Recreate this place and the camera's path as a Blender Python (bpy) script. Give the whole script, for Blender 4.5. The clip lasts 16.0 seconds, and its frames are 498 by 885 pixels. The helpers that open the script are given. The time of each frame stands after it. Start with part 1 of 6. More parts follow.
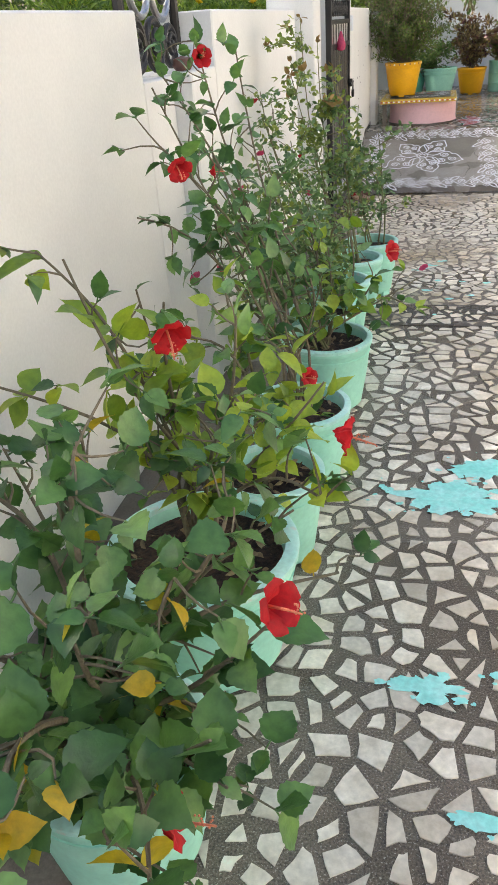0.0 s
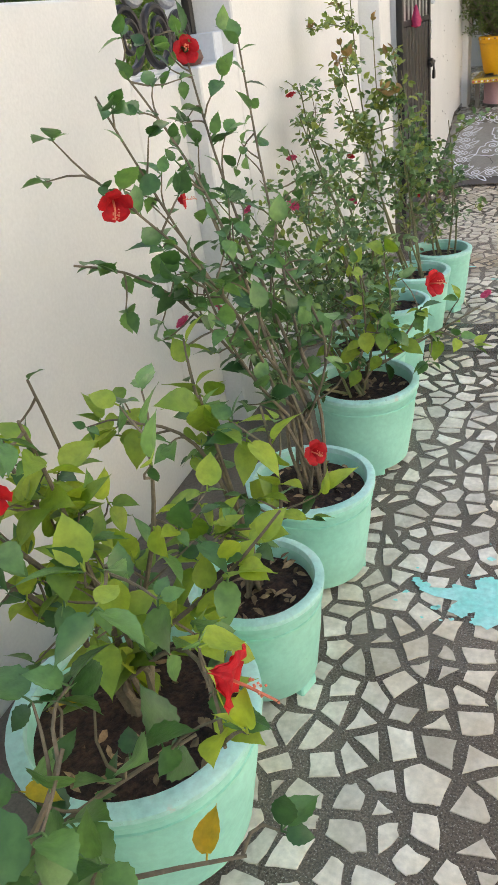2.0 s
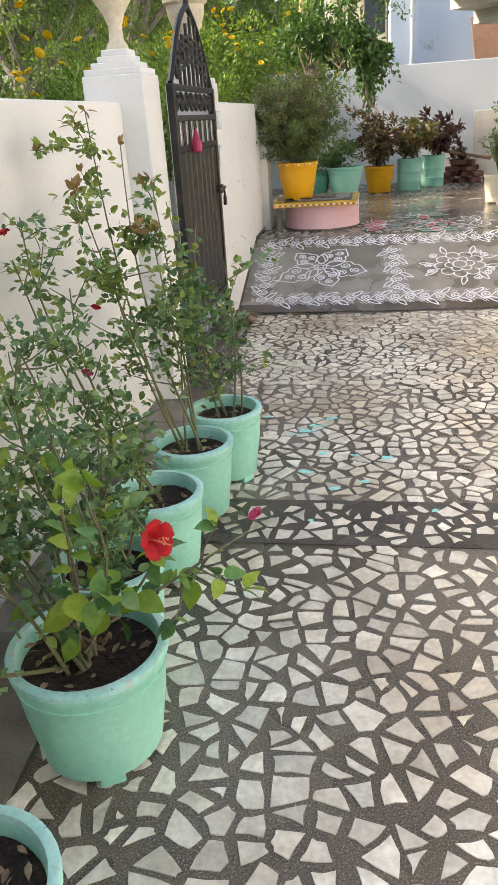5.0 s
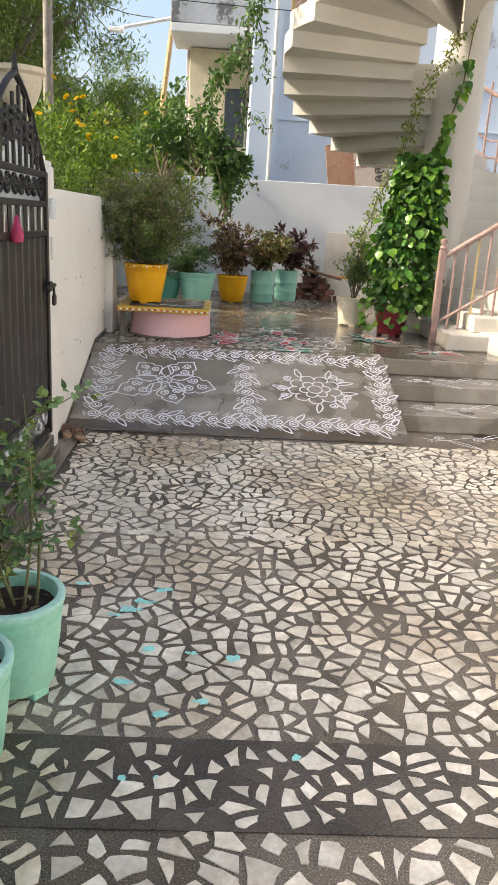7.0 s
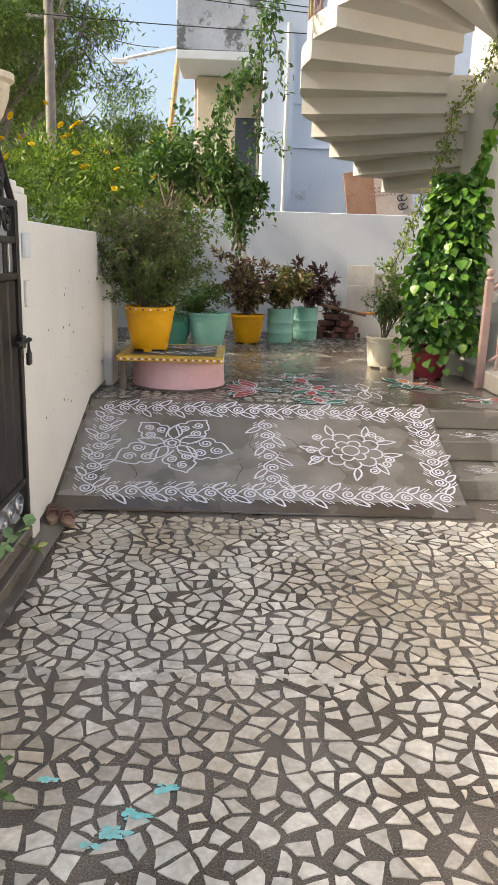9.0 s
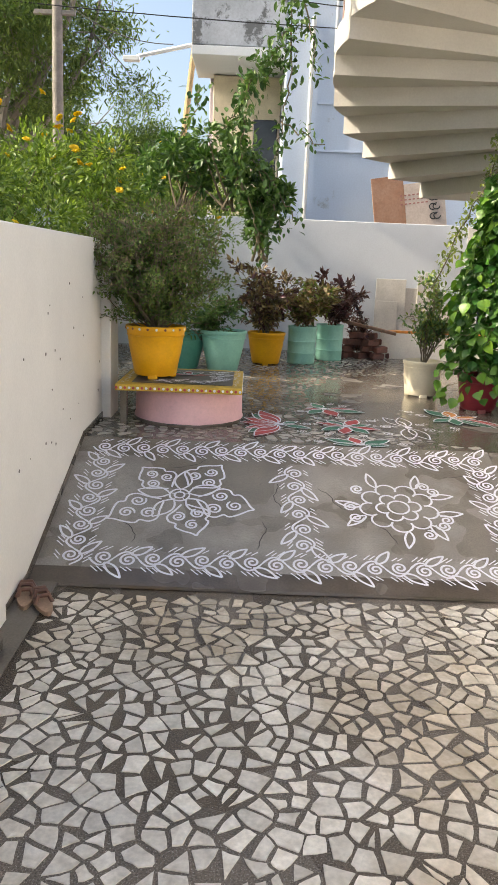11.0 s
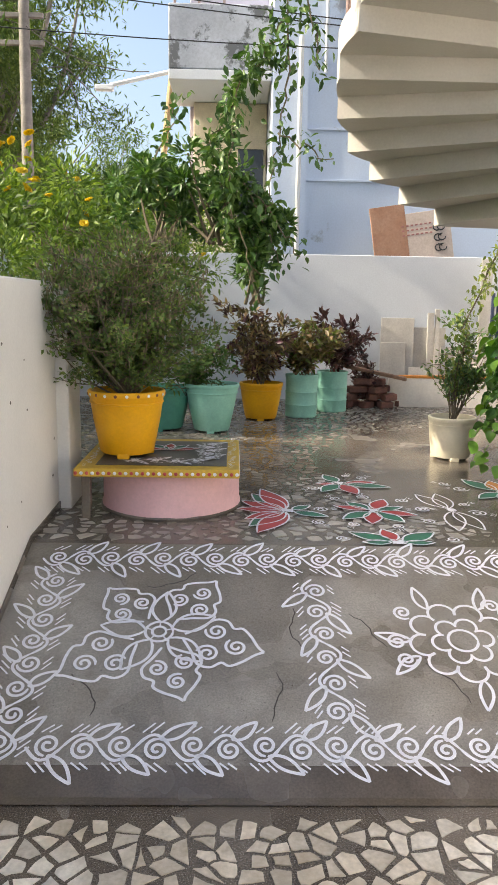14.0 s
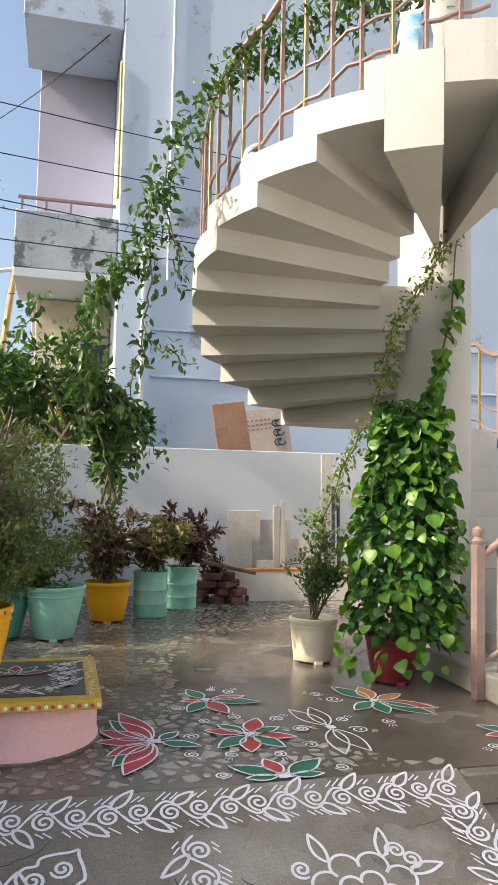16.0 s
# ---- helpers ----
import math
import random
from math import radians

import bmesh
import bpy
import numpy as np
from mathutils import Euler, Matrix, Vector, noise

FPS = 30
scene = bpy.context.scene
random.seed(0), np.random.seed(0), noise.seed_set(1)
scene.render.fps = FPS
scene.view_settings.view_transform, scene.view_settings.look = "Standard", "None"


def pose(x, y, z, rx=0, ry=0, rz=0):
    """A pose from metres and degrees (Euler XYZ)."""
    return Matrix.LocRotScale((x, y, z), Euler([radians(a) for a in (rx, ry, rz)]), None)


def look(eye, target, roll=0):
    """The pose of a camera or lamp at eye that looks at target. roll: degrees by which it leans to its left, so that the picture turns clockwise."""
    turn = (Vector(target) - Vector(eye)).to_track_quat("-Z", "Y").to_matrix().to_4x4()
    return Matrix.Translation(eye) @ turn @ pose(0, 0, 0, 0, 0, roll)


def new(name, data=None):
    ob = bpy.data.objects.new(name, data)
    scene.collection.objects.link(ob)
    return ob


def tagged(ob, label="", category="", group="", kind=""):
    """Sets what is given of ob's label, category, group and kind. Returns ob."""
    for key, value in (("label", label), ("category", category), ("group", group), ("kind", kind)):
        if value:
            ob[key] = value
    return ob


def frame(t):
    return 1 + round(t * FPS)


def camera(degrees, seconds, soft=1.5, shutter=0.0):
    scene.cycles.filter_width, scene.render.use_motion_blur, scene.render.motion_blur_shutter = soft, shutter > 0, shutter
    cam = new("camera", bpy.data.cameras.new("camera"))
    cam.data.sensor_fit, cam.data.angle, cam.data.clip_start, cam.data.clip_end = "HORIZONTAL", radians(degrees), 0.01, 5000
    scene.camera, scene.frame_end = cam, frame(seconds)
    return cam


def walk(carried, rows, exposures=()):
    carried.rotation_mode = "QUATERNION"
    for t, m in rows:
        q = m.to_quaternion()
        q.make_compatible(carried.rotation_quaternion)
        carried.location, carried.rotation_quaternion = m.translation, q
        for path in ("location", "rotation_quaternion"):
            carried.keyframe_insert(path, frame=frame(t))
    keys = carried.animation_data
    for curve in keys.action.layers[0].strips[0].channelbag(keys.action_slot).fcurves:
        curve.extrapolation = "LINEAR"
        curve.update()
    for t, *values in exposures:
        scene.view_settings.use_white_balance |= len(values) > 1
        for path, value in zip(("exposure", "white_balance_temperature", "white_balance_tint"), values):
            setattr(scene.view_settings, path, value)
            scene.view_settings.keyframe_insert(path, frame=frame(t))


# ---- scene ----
cam = camera(37.0, 16.0)
U = 1.13  # metres in one unit of the plan below
PATH = [
    (0, (-0.016, 0.018, 1.446), (-0.483, 1.701, 0.473), -4.4),
    (0.5, (0.045, 0.149, 1.419), (-0.503, 1.794, 0.423), -5.5),
    (1, (0.012, 0.297, 1.438), (-0.525, 1.944, 0.439), -4.3),
    (1.5, (0.026, 0.433, 1.418), (-0.53, 2.08, 0.43), -5.1),
    (2, (0.122, 0.628, 1.419), (-0.598, 2.216, 0.439), -8.0),
    (2.5, (0.201, 0.766, 1.398), (-0.59, 2.317, 0.415), -9.8),
    (3, (0.177, 0.875, 1.398), (-0.606, 2.436, 0.422), -9.2),
    (3.5, (0.123, 1.024, 1.41), (-0.59, 2.657, 0.503), -7.4),
    (4, (0.156, 1.213, 1.405), (-0.524, 2.874, 0.521), -7.7),
    (4.5, (0.216, 1.408, 1.413), (-0.374, 3.128, 0.578), -6.5),
    (5, (0.206, 1.57, 1.407), (-0.12, 3.376, 0.612), -3.9),
    (5.2, (0.185, 1.655, 1.422), (-0.025, 3.487, 0.649), -2.7),
    (7.3, (0.184, 2.541, 1.405), (0.285, 4.458, 0.842), 3.1),
    (7.5, (0.182, 2.631, 1.391), (0.292, 4.542, 0.809), 2.9),
    (8, (0.246, 2.9, 1.402), (0.308, 4.808, 0.805), 1.6),
    (8.5, (0.232, 3.119, 1.404), (0.262, 5.048, 0.875), 1.6),
    (8.7, (0.19, 3.207, 1.401), (0.234, 5.142, 0.896), 1.8),
    (10.8, (0.106, 4.156, 1.41), (0.115, 6.103, 0.953), 2.5),
    (11, (0.093, 4.242, 1.4), (0.108, 6.188, 0.94), 2.4),
    (11.5, (0.123, 4.487, 1.415), (0.091, 6.429, 0.939), 2.2),
    (12, (0.105, 4.686, 1.424), (0.046, 6.633, 0.97), 2.4),
    (12.5, (0.032, 4.866, 1.43), (0.025, 6.82, 1.004), 1.3),
    (13, (0.011, 5.039, 1.424), (0.038, 6.993, 0.997), 0.4),
    (13.5, (0.035, 5.237, 1.446), (0.05, 7.2, 1.062), 0.3),
    (14, (0.039, 5.333, 1.441), (0.082, 7.299, 1.075), 1.0),
    (14.5, (-0.032, 5.406, 1.454), (0.158, 7.37, 1.13), 1.6),
    (15, (-0.126, 5.473, 1.489), (0.18, 7.441, 1.306), 1.7),
    (15.5, (-0.15, 5.508, 1.517), (0.248, 7.468, 1.474), 1.9),
    (16, (-0.119, 5.593, 1.536), (0.364, 7.53, 1.665), 1.2),
]
walk(cam, [(t, look(Vector(eye) * U, Vector(target) * U, roll)) for t, eye, target, roll in PATH],
     exposures=[(0.0, 2.41, 7900.0, 8.0), (5.0, 2.31, 7900.0, 8.0), (8.0, 1.98, 7900.0, 9.0), (14.0, 2.12, 7800.0, 9.0), (16.0, 1.84, 7500.0, 8.0)])

# ---- light ----
SUN_EL, SUN_AZ = radians(36), radians(187)  # direction towards the sun, counted from +x
world = bpy.data.worlds.new("sky")
scene.world = world
world.use_nodes = True
wn = world.node_tree
sky = wn.nodes.new("ShaderNodeTexSky")
sky.sky_type, sky.sun_disc = "NISHITA", False
sky.sun_elevation, sky.sun_rotation = SUN_EL, radians(90) - SUN_AZ
sky.air_density, sky.dust_density, sky.ozone_density = 1.0, 4.5, 3.2
wn.links.new(sky.outputs[0], wn.nodes["Background"].inputs[0])
wn.nodes["Background"].inputs[1].default_value = 0.088
sun_data = bpy.data.lights.new("sun", "SUN")
sun_data.energy, sun_data.angle, sun_data.color = 1.7, radians(0.6), (1.0, 0.96, 0.90)
sun = new("sun", sun_data)
to_sun = Vector((math.cos(SUN_EL) * math.cos(SUN_AZ), math.cos(SUN_EL) * math.sin(SUN_AZ), math.sin(SUN_EL)))
sun.matrix_world = look(to_sun * 40, (0, 0, 0))


# ---- materials ----
def mat(name, c1, c2=None, rough=0.6, s1=3.0, s2=60.0, bump=0.15, metal=0.0, rnd=0.0, fine=0.15, spots=None, wet=None, leaf=0.0, island=0.0, coat=0.0, world=False):
    """c1 to c2 in large blotches, fine grain, bump; spots=(colour, scale, threshold, softness) or a list of them; wet=(scale, low roughness, darkening)."""
    m = bpy.data.materials.new(name)
    m.use_nodes = True
    t = m.node_tree
    nodes, links = t.nodes, t.links
    bsdf = nodes["Principled BSDF"]
    c2 = c2 or tuple(x * 0.8 for x in c1)
    co = nodes.new("ShaderNodeNewGeometry").outputs["Position"] if world else nodes.new("ShaderNodeTexCoord").outputs["Object"]

    def noise_at(scale, detail=4.0, rough_=0.6):
        n = nodes.new("ShaderNodeTexNoise")
        n.inputs["Scale"].default_value, n.inputs["Detail"].default_value, n.inputs["Roughness"].default_value = scale, detail, rough_
        links.new(co, n.inputs["Vector"])
        return n.outputs["Fac"]

    def ramp(src, a, b):
        r = nodes.new("ShaderNodeMapRange")
        r.inputs["From Min"].default_value, r.inputs["From Max"].default_value = a, b
        links.new(src, r.inputs["Value"])
        return r.outputs["Result"]

    def mix(fac, a, b, mode="MIX"):
        x = nodes.new("ShaderNodeMix")
        x.data_type, x.blend_type = "RGBA", mode
        for sock, val in ((x.inputs[0], fac), (x.inputs[6], a), (x.inputs[7], b)):
            if isinstance(val, (int, float)):
                sock.default_value = val
            elif isinstance(val, tuple):
                sock.default_value = (*val, 1.0)
            else:
                links.new(val, sock)
        return x.outputs[2]

    col = mix(ramp(noise_at(s1), 0.35, 0.65), tuple(c1), tuple(c2))
    grain = noise_at(s2, 3.0)
    g = nodes.new("ShaderNodeMapRange")
    g.inputs["From Min"].default_value, g.inputs["From Max"].default_value = 0.3, 0.7
    g.inputs["To Min"].default_value, g.inputs["To Max"].default_value = 1.0 - fine, 1.0 + fine
    links.new(grain, g.inputs["Value"])
    hsv = nodes.new("ShaderNodeHueSaturation")
    links.new(g.outputs["Result"], hsv.inputs["Value"])
    links.new(col, hsv.inputs["Color"])
    col = hsv.outputs["Color"]
    for sp in ([spots] if isinstance(spots, tuple) else spots or []):
        col = mix(ramp(noise_at(sp[1], 6.0, 0.7), sp[2], sp[2] + (sp[3] if len(sp) > 3 else 0.06)), col, tuple(sp[0]))
    if rnd or island:
        src = nodes.new("ShaderNodeObjectInfo").outputs["Random"] if rnd else nodes.new("ShaderNodeNewGeometry").outputs["Random Per Island"]
        k = rnd or island
        v = nodes.new("ShaderNodeMapRange")
        v.inputs["To Min"].default_value, v.inputs["To Max"].default_value = 1.0 - k, 1.0 + k
        links.new(src, v.inputs["Value"])
        h2 = nodes.new("ShaderNodeHueSaturation")
        links.new(v.outputs["Result"], h2.inputs["Value"])
        if leaf:
            hu = nodes.new("ShaderNodeMapRange")
            hu.inputs["To Min"].default_value, hu.inputs["To Max"].default_value = 0.52, 0.475
            links.new(src, hu.inputs["Value"])
            links.new(hu.outputs["Result"], h2.inputs["Hue"])
        links.new(col, h2.inputs["Color"])
        col = h2.outputs["Color"]
    bsdf.inputs["Roughness"].default_value = rough
    if wet:
        shift = wet[3] if len(wet) > 3 else 0.0
        w = ramp(noise_at(wet[0], 3.0, 0.55), 0.44 + shift, 0.56 + shift)
        col = mix(w, col, mix(1.0, col, (wet[2], wet[2] * 0.955, wet[2] * 0.895), "MULTIPLY"))
        rr = nodes.new("ShaderNodeMapRange")
        rr.inputs["To Min"].default_value, rr.inputs["To Max"].default_value = rough, wet[1]
        links.new(w, rr.inputs["Value"])
        links.new(rr.outputs["Result"], bsdf.inputs["Roughness"])
    links.new(col, bsdf.inputs["Base Color"])
    bsdf.inputs["Metallic"].default_value = metal
    if coat:
        bsdf.inputs["Coat Weight"].default_value, bsdf.inputs["Coat Roughness"].default_value = coat, 0.12
    if bump:
        b = nodes.new("ShaderNodeBump")
        b.inputs["Strength"].default_value, b.inputs["Distance"].default_value = bump, 0.01
        links.new(grain, b.inputs["Height"])
        links.new(b.outputs["Normal"], bsdf.inputs["Normal"])
    if leaf:
        tr = nodes.new("ShaderNodeBsdfTranslucent")
        links.new(mix(1.0, col, (1.25, 1.35, 0.6), "MULTIPLY"), tr.inputs["Color"])
        ms = nodes.new("ShaderNodeMixShader")
        ms.inputs[0].default_value = leaf
        links.new(bsdf.outputs[0], ms.inputs[1])
        links.new(tr.outputs[0], ms.inputs[2])
        links.new(ms.outputs[0], nodes["Material Output"].inputs["Surface"])
    return m


M_WALL = mat("white_wall_paint", (0.755, 0.745, 0.72), (0.695, 0.685, 0.665), 0.7, 1.2, 90, 0.08, fine=0.04, spots=((0.55, 0.53, 0.5), 7.0, 0.73))
M_BACKWALL = mat("pale_grey_wall_paint", (0.68, 0.71, 0.745), (0.61, 0.64, 0.675), 0.75, 0.8, 70, 0.1, fine=0.05, spots=((0.45, 0.45, 0.47), 3.5, 0.72))
M_BLUE = mat("pale_blue_house_paint", (0.50, 0.59, 0.72), (0.44, 0.525, 0.65), 0.75, 0.5, 40, 0.1, fine=0.05, spots=((0.27, 0.29, 0.33), 1.0, 0.60))
M_STAINED = mat("mould_stained_parapet", (0.48, 0.52, 0.58), (0.32, 0.35, 0.40), 0.8, 1.2, 30, 0.15, fine=0.1, spots=((0.14, 0.15, 0.16), 2.2, 0.52))
M_LILAC = mat("lilac_house_paint", (0.44, 0.415, 0.51), (0.39, 0.37, 0.46), 0.75, 0.7, 40, 0.05, fine=0.04)
M_STAIR = mat("cream_stair_paint", (0.56, 0.54, 0.505), (0.50, 0.48, 0.445), 0.65, 1.3, 60, 0.08, fine=0.05, spots=((0.5, 0.46, 0.4), 6.0, 0.75))
M_CEMENT = mat("wet_grey_cement", (0.29, 0.26, 0.228), (0.19, 0.169, 0.147), 0.5, 1.6, 120, 0.12, fine=0.16, wet=(1.1, 0.07, 0.62, -0.09), spots=((0.10, 0.09, 0.085), 9.0, 0.68))
M_RAMP = mat("grey_cement_ramp", (0.37, 0.343, 0.307), (0.27, 0.248, 0.222), 0.55, 2.2, 140, 0.2, fine=0.24, wet=(1.3, 0.2, 0.68), spots=[((0.12, 0.10, 0.085), 75.0, 0.62), ((0.22, 0.19, 0.16), 2.4, 0.56, 0.16)])
M_MORTAR = mat("terrazzo_mortar", (0.205, 0.168, 0.133), (0.13, 0.102, 0.078), 0.55, 1.6, 170, 0.5, fine=0.6, wet=(0.9, 0.12, 0.66), spots=[((0.55, 0.51, 0.45), 190.0, 0.57), ((0.10, 0.078, 0.052), 1.5, 0.58, 0.22)], world=True)
M_DARKSTRIP = mat("dark_cement_band", (0.125, 0.102, 0.084), (0.08, 0.066, 0.054), 0.5, 3.0, 150, 0.4, fine=0.5, wet=(1.4, 0.2, 0.75))
M_CHIP = mat("white_marble_chip", (0.86, 0.80, 0.71), (0.66, 0.595, 0.50), 0.3, 16.0, 60, 0.08, fine=0.12, rnd=0.2, wet=(0.8, 0.1, 0.84), spots=[((0.60, 0.48, 0.33), 0.8, 0.50, 0.30), ((0.26, 0.205, 0.135), 1.5, 0.58, 0.22)], world=True)
M_CHIPS = mat("marble_chips", (0.86, 0.80, 0.71), (0.66, 0.595, 0.50), 0.3, 16.0, 60, 0.08, fine=0.12, island=0.2, wet=(0.8, 0.1, 0.84), spots=[((0.60, 0.48, 0.33), 0.8, 0.50, 0.30), ((0.26, 0.205, 0.135), 1.5, 0.58, 0.22)], world=True)
M_COURTCHIPS = mat("wet_court_chips", (0.40, 0.37, 0.33), (0.25, 0.22, 0.19), 0.35, 2.0, 45, 0.05, fine=0.15, island=0.3, wet=(0.9, 0.1, 0.7))
M_PAINTSPILL = mat("turquoise_paint_spill", (0.20, 0.72, 0.66), (0.40, 0.80, 0.76), 0.45, 9.0, 60, 0.2, fine=0.12)
M_WETEDGE = mat("dark_wet_cement_edge", (0.17, 0.14, 0.115), (0.12, 0.10, 0.085), 0.35, 3.0, 120, 0.15, fine=0.2, wet=(1.6, 0.12, 0.7))
M_CRACK = mat("dark_crack", (0.07, 0.06, 0.055), None, 0.9, 8, 60, 0.0)
M_CHALK = mat("white_rangoli_paint", (0.86, 0.86, 0.90), (0.78, 0.78, 0.83), 0.7, 20.0, 200, 0.1, fine=0.08)
M_RPINK = mat("red_rangoli_paint", (0.55, 0.07, 0.07), (0.42, 0.06, 0.06), 0.6, 10, 120, 0.1)
M_RGREEN = mat("green_rangoli_paint", (0.03, 0.20, 0.12), (0.03, 0.15, 0.09), 0.6, 10, 120, 0.1)
M_RORANGE = mat("orange_rangoli_paint", (0.65, 0.25, 0.05), (0.5, 0.2, 0.05), 0.6, 10, 120, 0.1)
M_MINT = mat("mint_green_pot_paint", (0.36, 0.74, 0.61), (0.29, 0.66, 0.545), 0.5, 5.0, 50, 0.12, fine=0.06, spots=((0.16, 0.30, 0.24), 26.0, 0.70), rnd=0.05)
M_TEAL = mat("teal_pot_paint", (0.08, 0.34, 0.26), (0.06, 0.28, 0.22), 0.5, 5.0, 50, 0.12, fine=0.06)
M_YELLOW = mat("yellow_pot_paint", (0.86, 0.44, 0.015), (0.78, 0.38, 0.015), 0.45, 6.0, 50, 0.1, fine=0.05)
M_CREAMPOT = mat("cream_plastic_pot", (0.86, 0.79, 0.62), (0.76, 0.69, 0.53), 0.5, 5, 40, 0.08, fine=0.06)
M_MAROON = mat("maroon_plastic_pot", (0.25, 0.02, 0.035), (0.18, 0.015, 0.03), 0.35, 5, 40, 0.05, fine=0.08)
M_SOIL = mat("dark_wet_soil", (0.06, 0.03, 0.019), (0.028, 0.015, 0.010), 0.9, 22, 70, 1.0, fine=0.6, spots=((0.16, 0.09, 0.055), 60.0, 0.62))
M_RIMWORN = mat("worn_pale_rim_paint", (0.48, 0.78, 0.72), (0.34, 0.68, 0.60), 0.55, 9, 60, 0.2, fine=0.1, spots=[((0.60, 0.62, 0.55), 14.0, 0.58, 0.1), ((0.16, 0.24, 0.2), 34.0, 0.66)])
M_BARK = mat("green_brown_bark", (0.19, 0.15, 0.10), (0.13, 0.11, 0.07), 0.8, 12, 90, 0.4, fine=0.2)
M_TWIG = mat("young_green_stem", (0.13, 0.16, 0.06), (0.16, 0.13, 0.07), 0.7, 12, 60, 0.2)
M_DRYLEAF = mat("dry_leaf_litter", (0.24, 0.15, 0.08), (0.34, 0.24, 0.14), 0.8, 30, 60, 0.2, island=0.4)
M_PINK = mat("pink_lime_wash", (0.78, 0.50, 0.52), (0.70, 0.43, 0.46), 0.75, 3, 50, 0.15, fine=0.06, spots=((0.35, 0.24, 0.25), 12, 0.70))
M_SLAB = mat("dark_painted_slab", (0.10, 0.09, 0.085), (0.07, 0.065, 0.06), 0.4, 6, 60, 0.1, fine=0.15)
M_OCHRE = mat("ochre_painted_border", (0.66, 0.42, 0.05), (0.52, 0.33, 0.05), 0.5, 9, 60, 0.1, fine=0.12)
M_IRON = mat("black_gate_paint", (0.008, 0.007, 0.007), (0.016, 0.012, 0.011), 0.45, 8, 70, 0.15, fine=0.2)
M_STEEL = mat("brushed_steel_rings", (0.5, 0.5, 0.52), (0.35, 0.35, 0.37), 0.3, 12, 80, 0.05, metal=0.9)
M_RAIL = mat("dusty_pink_rail_paint", (0.33, 0.22, 0.20), (0.26, 0.175, 0.16), 0.5, 9, 60, 0.1, fine=0.1)
M_GOLD = mat("gold_ornament_paint", (0.42, 0.33, 0.17), (0.34, 0.26, 0.13), 0.4, 9, 60, 0.1, metal=0.4)
M_BRICK = mat("red_brick", (0.24, 0.10, 0.075), (0.17, 0.08, 0.065), 0.85, 10, 60, 0.5, fine=0.2, rnd=0.25)
M_WOOD = mat("weathered_plank", (0.30, 0.17, 0.11), (0.20, 0.12, 0.08), 0.75, 8, 50, 0.4, fine=0.2)
M_STONE = mat("pale_stone_slab", (0.58, 0.55, 0.50), (0.48, 0.45, 0.40), 0.55, 4, 60, 0.15, fine=0.1, rnd=0.12)
M_MARBLE = mat("white_marble_slab", (0.86, 0.82, 0.75), (0.76, 0.71, 0.64), 0.4, 3, 40, 0.05, fine=0.06)
M_BOARD = mat("brown_plywood_board", (0.27, 0.125, 0.07), (0.36, 0.21, 0.14), 0.6, 2.5, 30, 0.1, fine=0.12)
M_BOARDPALE = mat("faded_board_face", (0.50, 0.42, 0.36), (0.42, 0.34, 0.29), 0.6, 2.5, 30, 0.1, fine=0.1)
M_INK = mat("black_sign_paint", (0.02, 0.02, 0.022), None, 0.6, 8, 60, 0.0)
M_REDINK = mat("red_sign_paint", (0.33, 0.13, 0.12), None, 0.6, 8, 60, 0.0)
M_RUBBER = mat("black_cable", (0.02, 0.02, 0.022), None, 0.6, 8, 60, 0.0)
M_LEATHER = mat("brown_sandal", (0.16, 0.07, 0.045), (0.11, 0.05, 0.035), 0.5, 12, 70, 0.1)
M_TAN = mat("tan_sandal_sole", (0.42, 0.27, 0.18), None, 0.6, 12, 70, 0.1)
M_POLE = mat("grey_wooden_pole", (0.24, 0.225, 0.205), (0.17, 0.158, 0.142), 0.8, 6, 50, 0.3)
M_BAMBOO = mat("tan_bamboo_pole", (0.48, 0.36, 0.20), (0.40, 0.29, 0.16), 0.7, 6, 50, 0.2)
M_GROUND = mat("street_earth", (0.22, 0.18, 0.14), (0.16, 0.13, 0.10), 0.9, 0.8, 20, 0.5, fine=0.2)
M_FARHOUSE = mat("far_house_plaster", (0.34, 0.36, 0.40), (0.28, 0.30, 0.33), 0.8, 0.5, 20, 0.1)
M_DARKGLASS = mat("dark_window_glass", (0.03, 0.035, 0.045), None, 0.15, 2, 20, 0.0)
M_CREAM = mat("cream_urn_plaster", (0.68, 0.60, 0.46), (0.58, 0.50, 0.38), 0.7, 5, 50, 0.2, fine=0.1)
M_BLUEPLASTIC = mat("blue_white_sack", (0.10, 0.35, 0.55), (0.75, 0.78, 0.8), 0.5, 6, 40, 0.05)
M_BLUEPEN = mat("blue_plastic_rod", (0.035, 0.05, 0.11), None, 0.4, 6, 40, 0.0)
M_BROWNBALL = mat("brown_clay", (0.16, 0.07, 0.05), None, 0.5, 9, 50, 0.2)

L_HIB = mat("hibiscus_leaf", (0.095, 0.22, 0.06), (0.05, 0.135, 0.045), 0.33, 9, 50, 0.2, rnd=0.5, leaf=0.22)
L_LIME = mat("lime_hibiscus_leaf", (0.28, 0.38, 0.045), (0.17, 0.29, 0.04), 0.45, 9, 50, 0.2, rnd=0.3, leaf=0.3)
L_YELLOW = mat("yellowing_leaf", (0.55, 0.38, 0.02), (0.42, 0.34, 0.03), 0.5, 20, 60, 0.2, rnd=0.2, leaf=0.25)
L_ROSE = mat("rose_leaf", (0.16, 0.27, 0.105), (0.10, 0.19, 0.08), 0.5, 9, 40, 0.1, island=0.4, leaf=0.2)
